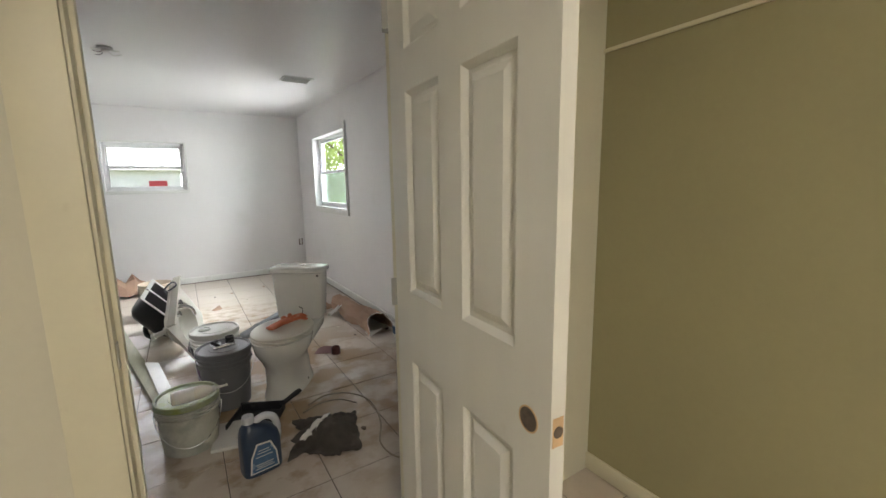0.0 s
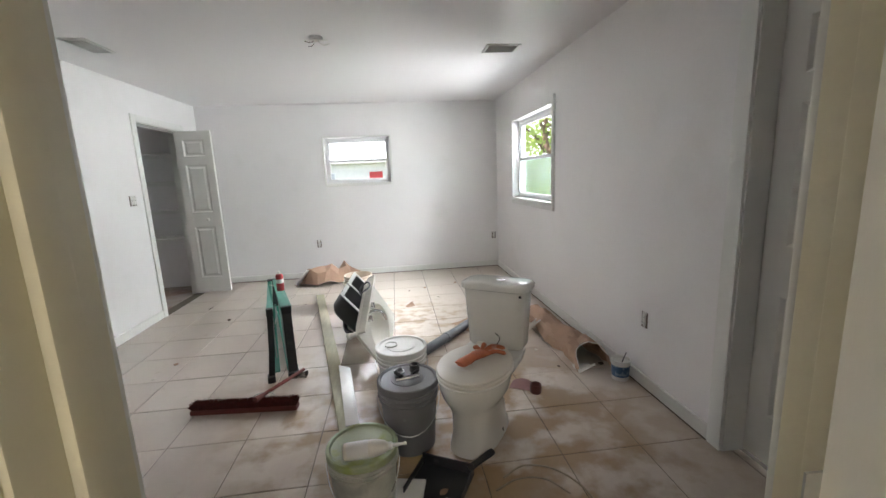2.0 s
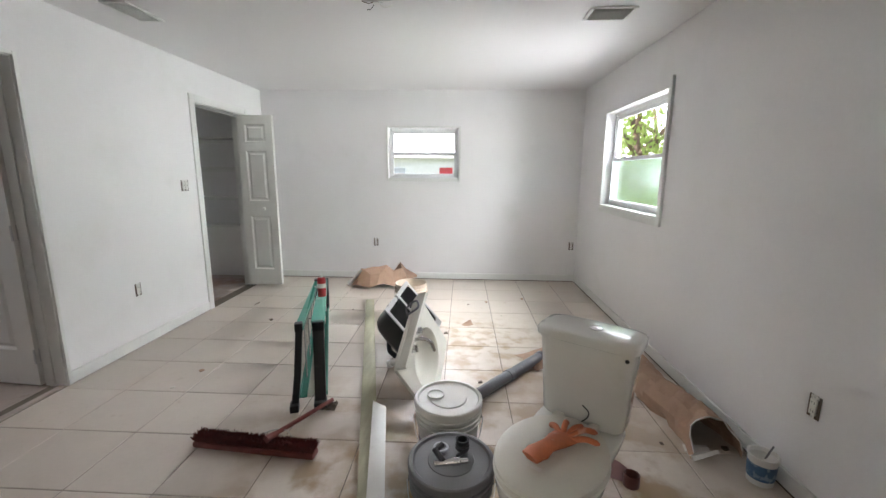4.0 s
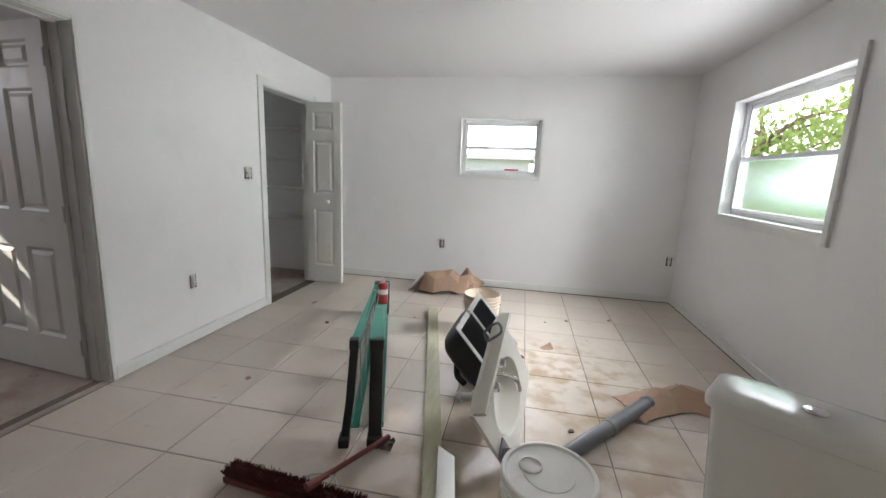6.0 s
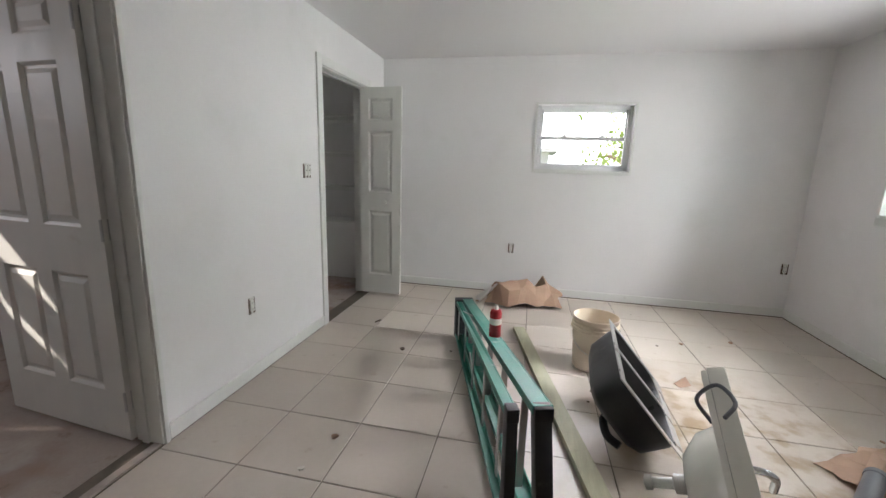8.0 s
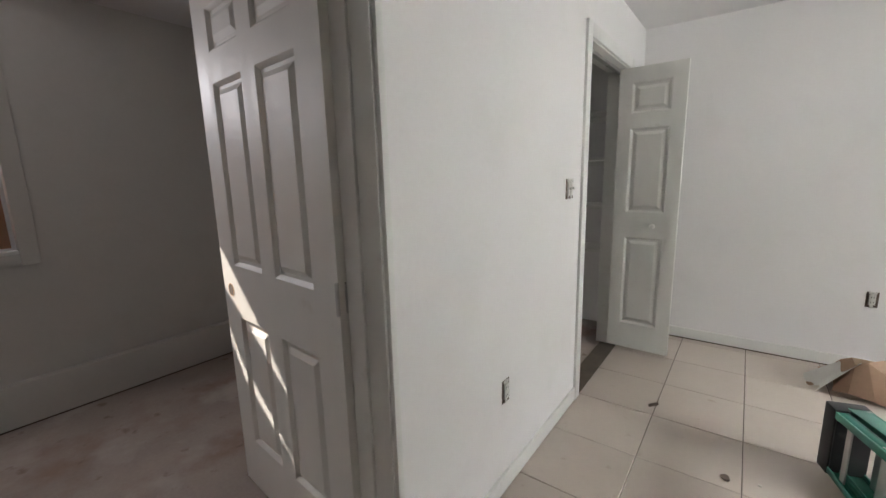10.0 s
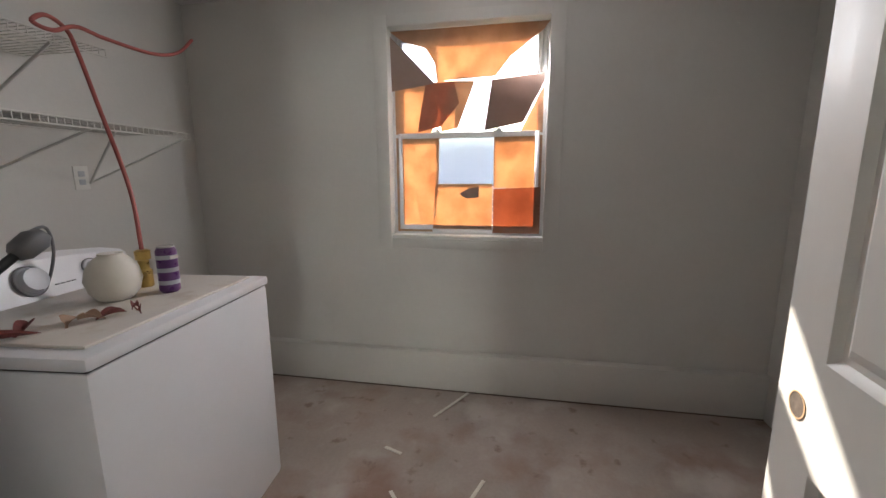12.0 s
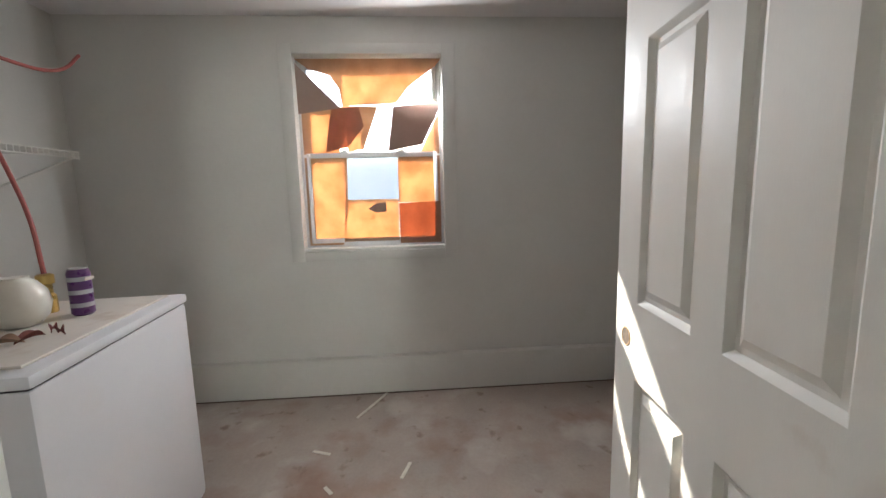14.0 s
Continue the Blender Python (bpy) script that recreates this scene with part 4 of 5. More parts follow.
part("seat", loft(bmn(), [oval(0, -0.245, 0.186, 0.24, 0.392, 40), oval(0, -0.245, 0.191, 0.245, 0.398, 40), oval(0, -0.245, 0.190, 0.244, 0.408, 40), oval(0, -0.245, 0.186, 0.24, 0.411, 40)]), SEAT, toilet)
part("lid", loft(bmn(), [oval(0, -0.245, 0.184, 0.238, 0.413, 40), oval(0, -0.245, 0.189, 0.243, 0.418, 40), oval(0, -0.245, 0.186, 0.24, 0.427, 40), oval(0, -0.245, 0.165, 0.22, 0.433, 40), oval(0, -0.245, 0.06, 0.08, 0.436, 40)]), SEAT, toilet)
for s in (-1, 1):
    part("hinge_cap", box(bmn(), s * 0.07 - 0.02, -0.035, 0.395, s * 0.07 + 0.02, 0.005, 0.432), SEAT, toilet, bevel=0.006)
    part("bolt_cap", lathe(bmn(), [(0.017, 0.02), (0.016, 0.035), (0.008, 0.044), (0, 0.045)], 14, m=Matrix.Translation((s * 0.105, -0.17, 0))), BLACK if s > 0 else PORC, toilet)
part("tank", loft(bmn(), [oval(0, 0.10, 0.155, 0.075, 0.395, 40, 5), oval(0, 0.10, 0.165, 0.085, 0.41, 40, 5), oval(0, 0.10, 0.182, 0.097, 0.70, 40, 5.5), oval(0, 0.10, 0.184, 0.098, 0.735, 40, 5.5)]), PORC, toilet, angle=45)
part("tank_lid", loft(bmn(), [oval(0, 0.10, 0.192, 0.10, 0.737, 44, 5.5), oval(0, 0.10, 0.2, 0.108, 0.741, 44, 5.5), oval(0, 0.10, 0.201, 0.109, 0.765, 44, 5.5), oval(0, 0.10, 0.194, 0.103, 0.776, 44, 5), oval(0, 0.10, 0.17, 0.085, 0.781, 44, 4)]), PORC, toilet, angle=45)
part("flush_button", lathe(bmn(), [(0.026, 0.779), (0.026, 0.785), (0.021, 0.787), (0.0, 0.787)], 24, m=Matrix.Translation((0.02, 0.10, 0))), CHROME, toilet, "round chrome flush button")
# black disc on the solid tank: the hole's shade as colour
part("lever_hole", lathe(bmn(), [(0.008, 0), (0.008, 0.001)], 14, m=Matrix.Translation((0.165, -0.003, 0.722)) @ pose(0, 0, 0, 90)), BLACK, toilet, "dark disc painting the shade in the empty lever hole")
part("tank_hook", tube(bmn(), curve_points([(0.01, 0.01, 0.41), (0.04, -0.005, 0.45), (0.045, -0.01, 0.48), (0.02, -0.01, 0.50)]), 0.0025, 6), BLACK, toilet, "bent black wire hook")

# orange gloves on the lid
gl = thing("rubber_glove", pose(0.47, 2.96, 0.437, 0, 0, 38), "crumpled orange rubber glove on the toilet lid", "glove")
part("cuff", loft(bmn(), [[(x, ry * math.cos(a) + 0.006 * math.sin(3 * a + x * 40), 0.012 + rz * (1 + math.sin(a)) * 0.5) for a in [2 * math.pi * k / 16 for k in range(16)]] for x, ry, rz in ((-0.15, 0.030, 0.020), (-0.11, 0.038, 0.026), (-0.06, 0.033, 0.032), (-0.01, 0.037, 0.028), (0.03, 0.042, 0.024), (0.05, 0.038, 0.02))]), ORANGE, gl, angle=60)
for k, (a, l) in enumerate(((-0.7, 0.10), (-0.25, 0.13), (0.1, 0.12), (0.5, 0.10), (1.2, 0.07))):
    part("finger", tube(bmn(), curve_points([(0.035, 0.012 * (k - 2), 0.022), (0.035 + 0.5 * l * math.cos(a), 0.012 * (k - 2) + 0.5 * l * math.sin(a), 0.03 + 0.01 * (k % 2)), (0.035 + l * math.cos(a), 0.012 * (k - 2) + l * math.sin(a), 0.012)], 4), [0.011] * 8 + [0.004], 8), ORANGE, gl, angle=60)
part("tag", box(bmn(), -0.19, -0.02, 0.003, -0.14, 0.018, 0.02, m=pose(0, 0, 0, 0, -8, 10)), PAPERW, gl, "pale paper tag", bevel=0.003)

# jug of cleaner
jug = thing("cleaner_jug", pose(0.16, 2.18, 0, 0, 0, 8), "dark blue jug of cleaner with a pale cap", "jug")
part("body", loft(bmn(), [oval(0, 0, 0.085, 0.055, 0.0, 32, 4), oval(0, 0, 0.09, 0.058, 0.01, 32, 4), oval(0, 0, 0.09, 0.058, 0.15, 32, 4), oval(-0.004, 0, 0.085, 0.055, 0.19, 32, 3.6), oval(-0.02, 0, 0.062, 0.045, 0.225, 32, 3), oval(-0.038, 0, 0.035, 0.032, 0.245, 32), oval(-0.042, 0, 0.022, 0.022, 0.255, 32), oval(-0.042, 0, 0.022, 0.022, 0.27, 32)]), BLUE, jug, angle=50)
part("handle", tube(bmn(), curve_points([(-0.02, 0, 0.245), (0.03, 0, 0.262), (0.075, 0, 0.235), (0.088, 0, 0.17), (0.082, 0, 0.12)], 6), 0.017, 12), CAPW, jug, "pale moulded handle", angle=60)
part("cap", lathe(bmn(), [(0.027, 0.255), (0.028, 0.262), (0.026, 0.287), (0.022, 0.29), (0.0, 0.29)], 24, m=Matrix.Translation((-0.042, 0, 0))), CAPW, jug, "pale screw cap")
part("label", slab(bmn(), [(-0.066, 0.02), (0.066, 0.02), (0.06, 0.10), (0.035, 0.16), (-0.03, 0.165), (-0.058, 0.10)], 0, 0.0015, m=Matrix.Translation((0, -0.0585, 0)) @ pose(0, 0, 0, 90)), LABELW, jug, "pale label border")
part("label_face", slab(bmn(), [(-0.059, 0.026), (0.059, 0.026), (0.053, 0.098), (0.031, 0.152), (-0.026, 0.157), (-0.051, 0.098)], 0, 0.0012, m=Matrix.Translation((0, -0.0602, 0)) @ pose(0, 0, 0, 90)), BLUELAB, jug, "blue printed label")
for k, (z, w_) in enumerate(((0.128, 0.05), (0.115, 0.06), (0.098, 0.075), (0.06, 0.08), (0.05, 0.07), (0.04, 0.085))):
    part("label_line", box(bmn(), -w_ / 2, -0.0624, z - 0.0025, w_ / 2, -0.0616, z + 0.0025), CAPW, jug)

# dustpan
pan = thing("dustpan", pose(0.20, 2.62, 0, 0, 0, -28), "black plastic dustpan lying on the tiles", "dustpan")
bm = bmn()
box(bm, -0.13, -0.11, 0.004, 0.13, 0.12, 0.008), box(bm, -0.13, 0.112, 0.008, 0.13, 0.12, 0.06), box(bm, -0.13, -0.10, 0.008, -0.124, 0.112, 0.045), box(bm, 0.124, -0.10, 0.008, 0.13, 0.112, 0.045)
part("tray", bm, BLACK, pan, bevel=0.002)
part("handle", loft(bmn(), [oval(0, 0, rx, rz, z, 16, 3) for rx, rz, z in ((0.02, 0.01, 0), (0.016, 0.009, 0.05), (0.019, 0.012, 0.13), (0.015, 0.01, 0.15))], m=Matrix.Translation((0.11, 0.105, 0.04)) @ pose(0, 0, 0, -80, 0, -35)), BLACK, pan, angle=50)
rag_o = thing("floor_cloth", pose(0.495, 2.25, 0), "heap of damp dark grey cloth", "cloth")


def heap(u, v):
    x, y = (u - 0.5) * 0.34, (v - 0.5) * 0.36
    r = math.hypot((x - 0.04) / 0.21, (y - 0.02) / 0.17)
    way = math.atan2(y, x)
    edge = 0.88 + 0.30 * noise.noise(Vector((math.cos(way) * 2.4, math.sin(way) * 2.4, 7.3))) + 0.14 * noise.noise(Vector((math.cos(way) * 7, math.sin(way) * 7, 1.3)))
    h = 0.075 * max(0, 1 - r * r) + 0.025 * abs(noise.noise(Vector((x * 13, y * 13, 2)))) + 0.012 * abs(noise.noise(Vector((x * 30, y * 30, 5))))
    return (x * edge + 0.35 * y, y * edge - 0.05 * math.sin(x * 9), max(0.004, h + 0.003))


part("cloth", sheet(bmn(), heap, 34, 30, 0.003), CLOTH, rag_o, angle=70)
part("white_scrap", sheet(bmn(), lambda u, v: (-0.12 + u * 0.15 + 0.02 * math.sin(9 * v), -0.01 + (v - 0.5) * 0.035 * (1 + math.sin(5 * u)) + 0.06 * u, 0.035 + 0.055 * math.sin(min(1, u * 1.1) * 1.6) + 0.01 * math.sin(14 * u)), 14, 4), PAPERW, rag_o, "torn white paper strip", angle=70)
solo("foam_pad", box(bmn(), -0.07, -0.13, 0, 0.07, 0.13, 0.018), WHITE, "dusty white foam pad on the tiles", "pad", pose(0.05, 2.545, 0, 0, 0, -12), bevel=0.005)
solo("clear_tubing", tube(bmn(), curve_points([(0.50, 2.62, 0.005), (0.62, 2.68, 0.005), (0.76, 2.62, 0.006), (0.84, 2.45, 0.005), (0.80, 2.2, 0.005), (0.72, 2.02, 0.005), (0.75, 1.86, 0.005), (0.9, 1.78, 0.005)], 10), 0.0045, 7), COPPER, "loose loop of thin clear tubing", "tubing")
solo("clear_tubing", tube(bmn(), curve_points([(0.45, 2.55, 0.005), (0.56, 2.60, 0.005), (0.68, 2.58, 0.006), (0.76, 2.48, 0.005)], 10), 0.004, 7), COPPER, "short loop of thin clear tubing", "tubing")

# grey drain pipe
pp = thing("drain_pipe", axes((0.2, 3.93, 0.043), (0.52, 0.60, 0.0), (0, 0, 1)), "dark grey plastic drain pipe on the floor", "pipe")
part("pipe", lathe(bmn(), [(0.036, 0), (0.038, 0.004), (0.038, 0.80), (0.033, 0.80), (0.033, 0.02)], 24, m=pose(0, 0, 0, 0, 90)), PIPE, pp)
part("coupling", lathe(bmn(), [(0.0385, 0.36), (0.0425, 0.365), (0.0425, 0.40), (0.0385, 0.405)], 24, m=pose(0, 0, 0, 0, 90), cap=(False, False)), PIPE, pp)
part("end_ring", lathe(bmn(), [(0.0385, 0.765), (0.0415, 0.768), (0.0415, 0.798), (0.0385, 0.80)], 24, m=pose(0, 0, 0, 0, 90), cap=(False, False)), PIPE, pp)


def paper(name, m, lx, ly, lift, seed, label, flap=None):
    """A crumpled sheet: straight creases between jittered corners, ridged along its length."""
    o = thing(name, m, label, "paper")

    rp = random.Random(int(seed * 10))
    nu, nv = 9, 5
    jit = [[(rp.uniform(-0.5, 0.5), rp.uniform(-0.5, 0.5), rp.random()) for _ in range(nv + 1)] for _ in range(nu + 1)]

    def f(u, v):
        i, j = round(u * nu), round(v * nv)
        a, b, c = jit[i][j]
        tent = max(0.0, 1 - abs(v - 0.5 - 0.2 * math.sin(4 * u + seed)) * 2.2) * (0.45 + 0.55 * abs(math.sin(3.3 * u * math.pi + seed)))
        edge = 1.0 if 0 < i < nu and 0 < j < nv else 0.35
        return ((u - 0.5) * lx + a * lx / nu * 0.8, (v - 0.5) * ly + b * ly / nv * 0.9 + 0.05 * math.sin(5 * u + seed), 0.004 + lift * (tent * 0.75 + 0.45 * c * c) * edge)

    part("sheet", sheet(bmn(), f, nu, nv, 0.0015), KRAFT, o, angle=3)
    if flap:
        part("flap", sheet(bmn(), flap, 12, 8, 0.0015), PAPERW, o, "pale torn underside", angle=18)
    return o


roll = thing("kraft_paper", pose(1.40, 3.50, 0), "half-rolled crumpled brown kraft paper along the wall foot", "paper")


def arch(u, v):
    a = radians(200 - 215 * v)
    crease = abs(noise.noise(Vector((u * 5, v * 3, 4.1)))) * 0.55 + abs(noise.noise(Vector((u * 11, v * 7, 1.7)))) * 0.25
    r = 0.125 * (1.15 - crease) * (1 - 0.30 * u)
    return (r * math.cos(a) - 0.06 * u + 0.02 * math.sin(9 * u), 1.02 * u + 0.10 * math.sin(3 * v), max(0.004, 0.03 + 1.1 * r * math.sin(a)))


part("sheet", sheet(bmn(), arch, 22, 16, 0.002), KRAFT, roll, angle=14)
part("edge", tube(bmn(), [Vector(arch(0.0, k / 14)) for k in range(1, 14)], 0.004, 6), PAPERW, roll, "pale torn paper edge")
part("flap", sheet(bmn(), lambda u, v: (-0.13 + 0.12 * u, -0.02 + 0.11 * v, 0.005 + 0.05 * u * (1 - v) + 0.012 * math.sin(8 * v)), 8, 6, 0.0015), PAPERW, roll, "pale torn underside", angle=18)
part("far_flap", sheet(bmn(), lambda u, v: (-0.26 + 0.24 * u, 0.72 + 0.13 * v + 0.05 * u, 0.02 + 0.10 * u + 0.03 * math.sin(5 * v + 2 * u)), 8, 6, 0.0015), PAPERW, roll, "pale folded paper edge", angle=18)
paper("kraft_paper", pose(0.93, 4.62, 0, 0, 0, 12), 0.7, 0.30, 0.09, 5.2, "brown kraft paper strip behind the toilet")
paper("kraft_paper", pose(-0.86, 6.62, 0, 0, 0, 2), 0.74, 0.42, 0.29, 3.4, "crumpled brown kraft paper by the far wall",
      lambda u, v: (-0.44 + 0.16 * u + 0.03 * math.sin(5 * v), -0.22 + 0.22 * v, 0.012 + 0.21 * u * (1 - 0.4 * v) + 0.02 * math.sin(7 * v)))

tub = thing("plastic_tub", pose(1.505, 3.37, 0), "small white plastic tub with a blue label", "tub")
part("body", lathe(bmn(), [(0.048, 0.0), (0.052, 0.004), (0.058, 0.125), (0.062, 0.128), (0.062, 0.14), (0.056, 0.14), (0.055, 0.12), (0.0, 0.115)], 28), WHITE, tub)
part("label", lathe(bmn(), [(0.0545, 0.03), (0.0582, 0.105)], 28, cap=(False, False)), BLUELAB, tub, "blue printed label")
part("stick", tube(bmn(), [(0.01, 0.0, 0.115), (0.03, -0.01, 0.185)], 0.004, 8), GREY, tub, "thin grey stirring stick")
cup = thing("bottle_cap", pose(0.90, 3.31, 0), "dark brown plastic cap on the tiles", "cap")
part("body", lathe(bmn(), [(0.034, 0), (0.036, 0.004), (0.035, 0.055), (0.031, 0.058), (0.029, 0.055), (0.029, 0.006), (0, 0.006)], 22), BROWN, cup)
solo("card_scrap", sheet(bmn(), lambda u, v: (-0.07 + 0.14 * u + 0.02 * v, -0.05 + 0.10 * v - 0.02 * u, 0.006 + 0.025 * math.sin(math.pi * u) * v), 8, 6), MAUVE, "dull mauve scrap of card", "scrap", pose(0.83, 3.41, 0, 0, 0, -20))

# push broom
broom = thing("push_broom", axes((-0.915, 3.445, 0), (0.65, -0.06, 0), (0, 0, 1)), "red push broom lying with its dark bristles upward", "broom")
part("block", box(bmn(), -0.325, -0.034, 0.0, 0.325, 0.03, 0.03), REDWOOD, broom, "red painted wooden block", bevel=0.008)
rb = random.Random(5)
bm = bmn()
for i in range(3000):
    x, y = rb.uniform(-0.318, 0.318), rb.uniform(-0.026, 0.03)
    dx, dy = rb.gauss(0, 0.006) + x * 0.02, rb.gauss(0, 0.006) + y * 0.5
    w_, top = 0.0016, rb.uniform(0.058, 0.069)
    bm.faces.new([bm.verts.new(p) for p in ((x - w_, y, 0.03), (x + w_, y + w_, 0.03), (x + w_ + dx, y + w_ + dy, top), (x - w_ + dx, y + dy, top - 0.004))])
tagged(part("bristles", bm, RED, broom, "matted dark red bristles"), kind="stuff")
part("bristle_core", box(bmn(), -0.314, -0.022, 0.028, 0.314, 0.026, 0.056), RED, broom, bevel=0.008)
part("handle", tube(bmn(), [(0.075, 0.0, 0.074), (0.14, 0.17, 0.064), (0.23, 0.43, 0.045)], 0.012, 10), REDWOOD, broom, "short red wooden handle")
part("socket", lathe(bmn(), [(0.018, 0), (0.016, 0.06)], 14, m=Matrix.Translation((0.07, -0.012, 0.074)) @ pose(0, 0, 0, -96, 0, -20)), REDWOOD, broom)
for x in (-0.05, 0.19):
    part("brace", tube(bmn(), curve_points([(x, 0.028, 0.02), ((x + 0.1) / 2 + 0.01, 0.07, 0.06), (0.105, 0.085, 0.072)], 5), 0.0028, 6), RIM, broom, "thin bent wire brace")

# timber
solo("timber", box(bmn(), -0.045, -1.52, 0.0, 0.045, 1.52, 0.038), LUMBER, "long pale green treated timber on the floor", "timber", pose(-0.54, 4.36, 0, 0, 0, 12.6), bevel=0.003)
solo("trim_offcut", loft(bmn(), [[(-0.038, -0.36, z), (0.038, -0.36, z), (0.038, 0.30, z), (-0.038, 0.37, z)] for z in (0, 0.014)]), WHITE, "white painted trim offcut leaning on the timber", "board", pose(-0.29, 3.46, 0.042, 2, 0, 10), bevel=0.002)

# kitchen sink on its edge
SN, SU = Vector((0.75, -0.05, 0.64)), Vector((0.09, 0.99, 0.05))
sink = thing("kitchen_sink", axes((-0.235, 4.66, 0.285), SU, SN), "dark double-bowl kitchen sink tipped on its edge", "sink")
L2, W2 = 0.33, 0.235


def ring_plate(bm, lx, ly, holes, z0, z1):
    xs = [-lx] + [c for h in holes for c in (h[0], h[1])] + [lx]
    for k in range(0, len(xs), 2):
        box(bm, xs[k], -ly, z0, xs[k + 1], ly, z1)
    for a, b, c, d in holes:
        box(bm, a, -ly, z0, b, c, z1), box(bm, a, d, z0, b, ly, z1)


bowls = ((-0.295, -0.015, -0.175, 0.20), (0.015, 0.295, -0.175, 0.20))
bm = bmn()
ring_plate(bm, L2, W2, bowls, 0.0, 0.006)
part("rim", bm, RIM, sink, "pale steel rim")
for a, b, c, d in bowls:
    cx, cy, rx, ry = (a + b) / 2, (c + d) / 2, (b - a) / 2, (d - c) / 2
    inner = [oval(cx, cy, rx, ry, 0.001, 32, 6), oval(cx, cy, rx - 0.004, ry - 0.004, -0.02, 32, 6), oval(cx, cy, rx - 0.02, ry - 0.02, -0.15, 32, 5), oval(cx, cy, rx - 0.05, ry - 0.05, -0.17, 32, 4), oval(cx, cy, 0.045, 0.045, -0.176, 32)]
    bw = part("bowl", loft(bmn(), inner, (False, True)), STEEL, sink, angle=45)
    part("drain", lathe(bmn(), [(0.043, -0.177), (0.043, -0.174), (0.03, -0.174), (0.028, -0.18)], 20, m=Matrix.Translation((cx, cy, 0))), CHROME, bw)
part("shell", loft(bmn(), [oval(0, 0.012, 0.308, 0.20, -0.001, 40, 7), oval(0, 0.012, 0.306, 0.198, -0.04, 40, 7), oval(0, 0.012, 0.295, 0.188, -0.15, 40, 6), oval(0, 0.012, 0.26, 0.16, -0.186, 40, 5)], (False, True)), BLACK, sink, "black coated underside", angle=45)
part("drain_tail", tube(bmn(), curve_points([(-0.15, 0.0, -0.185), (-0.15, 0.0, -0.23), (-0.2, -0.05, -0.25), (-0.24, -0.10, -0.22)], 5), 0.02, 10), BLACK, sink)
part("clip_rail", tube(bmn(), curve_points([(-0.2, -W2 + 0.01, -0.02), (-0.1, -W2 + 0.015, -0.09), (0.05, -W2 + 0.01, -0.03)], 5), 0.006, 6), RIM, sink)

# vanity top on its edge
VN, VU = Vector((0.85, -0.36, 0.26)), Vector((0.10, 0.90, 0.42))
van = thing("vanity_top", axes((-0.10, 4.0, 0.29), VU, VN), "cream cultured-marble vanity top leaning on its edge", "vanity top")
bm = bmn()
N = 40
outer = [(0.30 * c / max(abs(c), abs(s) * 0.30 / 0.235, 1e-6) if abs(c) * 0.235 >= abs(s) * 0.30 else 0.235 * c / abs(s), 0.235 * s / max(abs(s), 1e-6) if abs(s) * 0.30 >= abs(c) * 0.235 else 0.30 * s / abs(c)) for c, s in [(math.cos(2 * math.pi * k / N), math.sin(2 * math.pi * k / N)) for k in range(N)]]
hole = oval(0.0, -0.03, 0.20, 0.145, 0, N)
rings = [[(x, y, -0.02) for x, y in outer], [(x, y, 0.0) for x, y in outer]] + [oval(0, -0.03, 0.205, 0.15, 0.0, N), oval(0, -0.03, 0.195, 0.14, -0.012, N), oval(0, -0.03, 0.165, 0.115, -0.08, N), oval(0, -0.03, 0.09, 0.06, -0.125, N), oval(0, -0.03, 0.022, 0.022, -0.132, N)]
rings = [oval(0, -0.03, 0.03, 0.03, -0.15, N), oval(0, -0.03, 0.105, 0.075, -0.143, N), oval(0, -0.03, 0.185, 0.135, -0.085, N), oval(0, -0.03, 0.212, 0.158, -0.02, N)] + rings
part("top", loft(bm, rings), MARBLE, van, angle=40)
part("backsplash", box(bmn(), -0.30, 0.215, 0.001, 0.30, 0.235, 0.06), MARBLE, van, bevel=0.004)
part("drain", lathe(bmn(), [(0.024, -0.13), (0.024, -0.128), (0.016, -0.128), (0.0, -0.131)], 20, m=Matrix.Translation((0, -0.03, 0))), CHROME, van)
part("tailpiece", lathe(bmn(), [(0.034, -0.15), (0.034, -0.185), (0.02, -0.19), (0.02, -0.26), (0.026, -0.262), (0.026, -0.285), (0.014, -0.29)], 20, m=Matrix.Translation((0, -0.03, 0))), WHITE, van, "white plastic drain tail")
fa = part("faucet", tube(bmn(), curve_points([(-0.05, 0.17, 0.0), (-0.05, 0.17, 0.07), (-0.05, 0.13, 0.11), (-0.05, 0.06, 0.10)], 6), 0.012, 12), CHROME, van, "chrome faucet spout")
for x in (-0.12, 0.02):
    part("faucet_handle", lathe(bmn(), [(0.02, 0), (0.018, 0.03), (0.022, 0.035), (0.022, 0.055), (0.0, 0.058)], 14, m=Matrix.Translation((x, 0.17, 0))), CHROME, fa)
part("bracket", box(box(bmn(), -0.32, -0.12, 0.004, -0.22, -0.04, 0.012), -0.3, -0.10, 0.012, -0.26, -0.06, 0.05), GREY, van, "grey metal bracket", bevel=0.004)
part("supply_hose", tube(bmn(), curve_points([(0.1, 0.19, -0.02), (0.16, 0.24, -0.05), (0.2, 0.26, 0.02), (0.12, 0.27, 0.06), (0.05, 0.29, 0.02)], 6), 0.007, 8), PIPE, van, "braided supply hose")

# folded stepladder on its side
LA = Vector((-0.80, 3.93, 0))
LB = Vector((-1.31, 5.58, 0))
LL = (LB - LA).length
lad = thing("stepladder", axes(LA, LB - LA, (0, 0, 1)), "green fibreglass stepladder folded, lying on its side", "ladder")


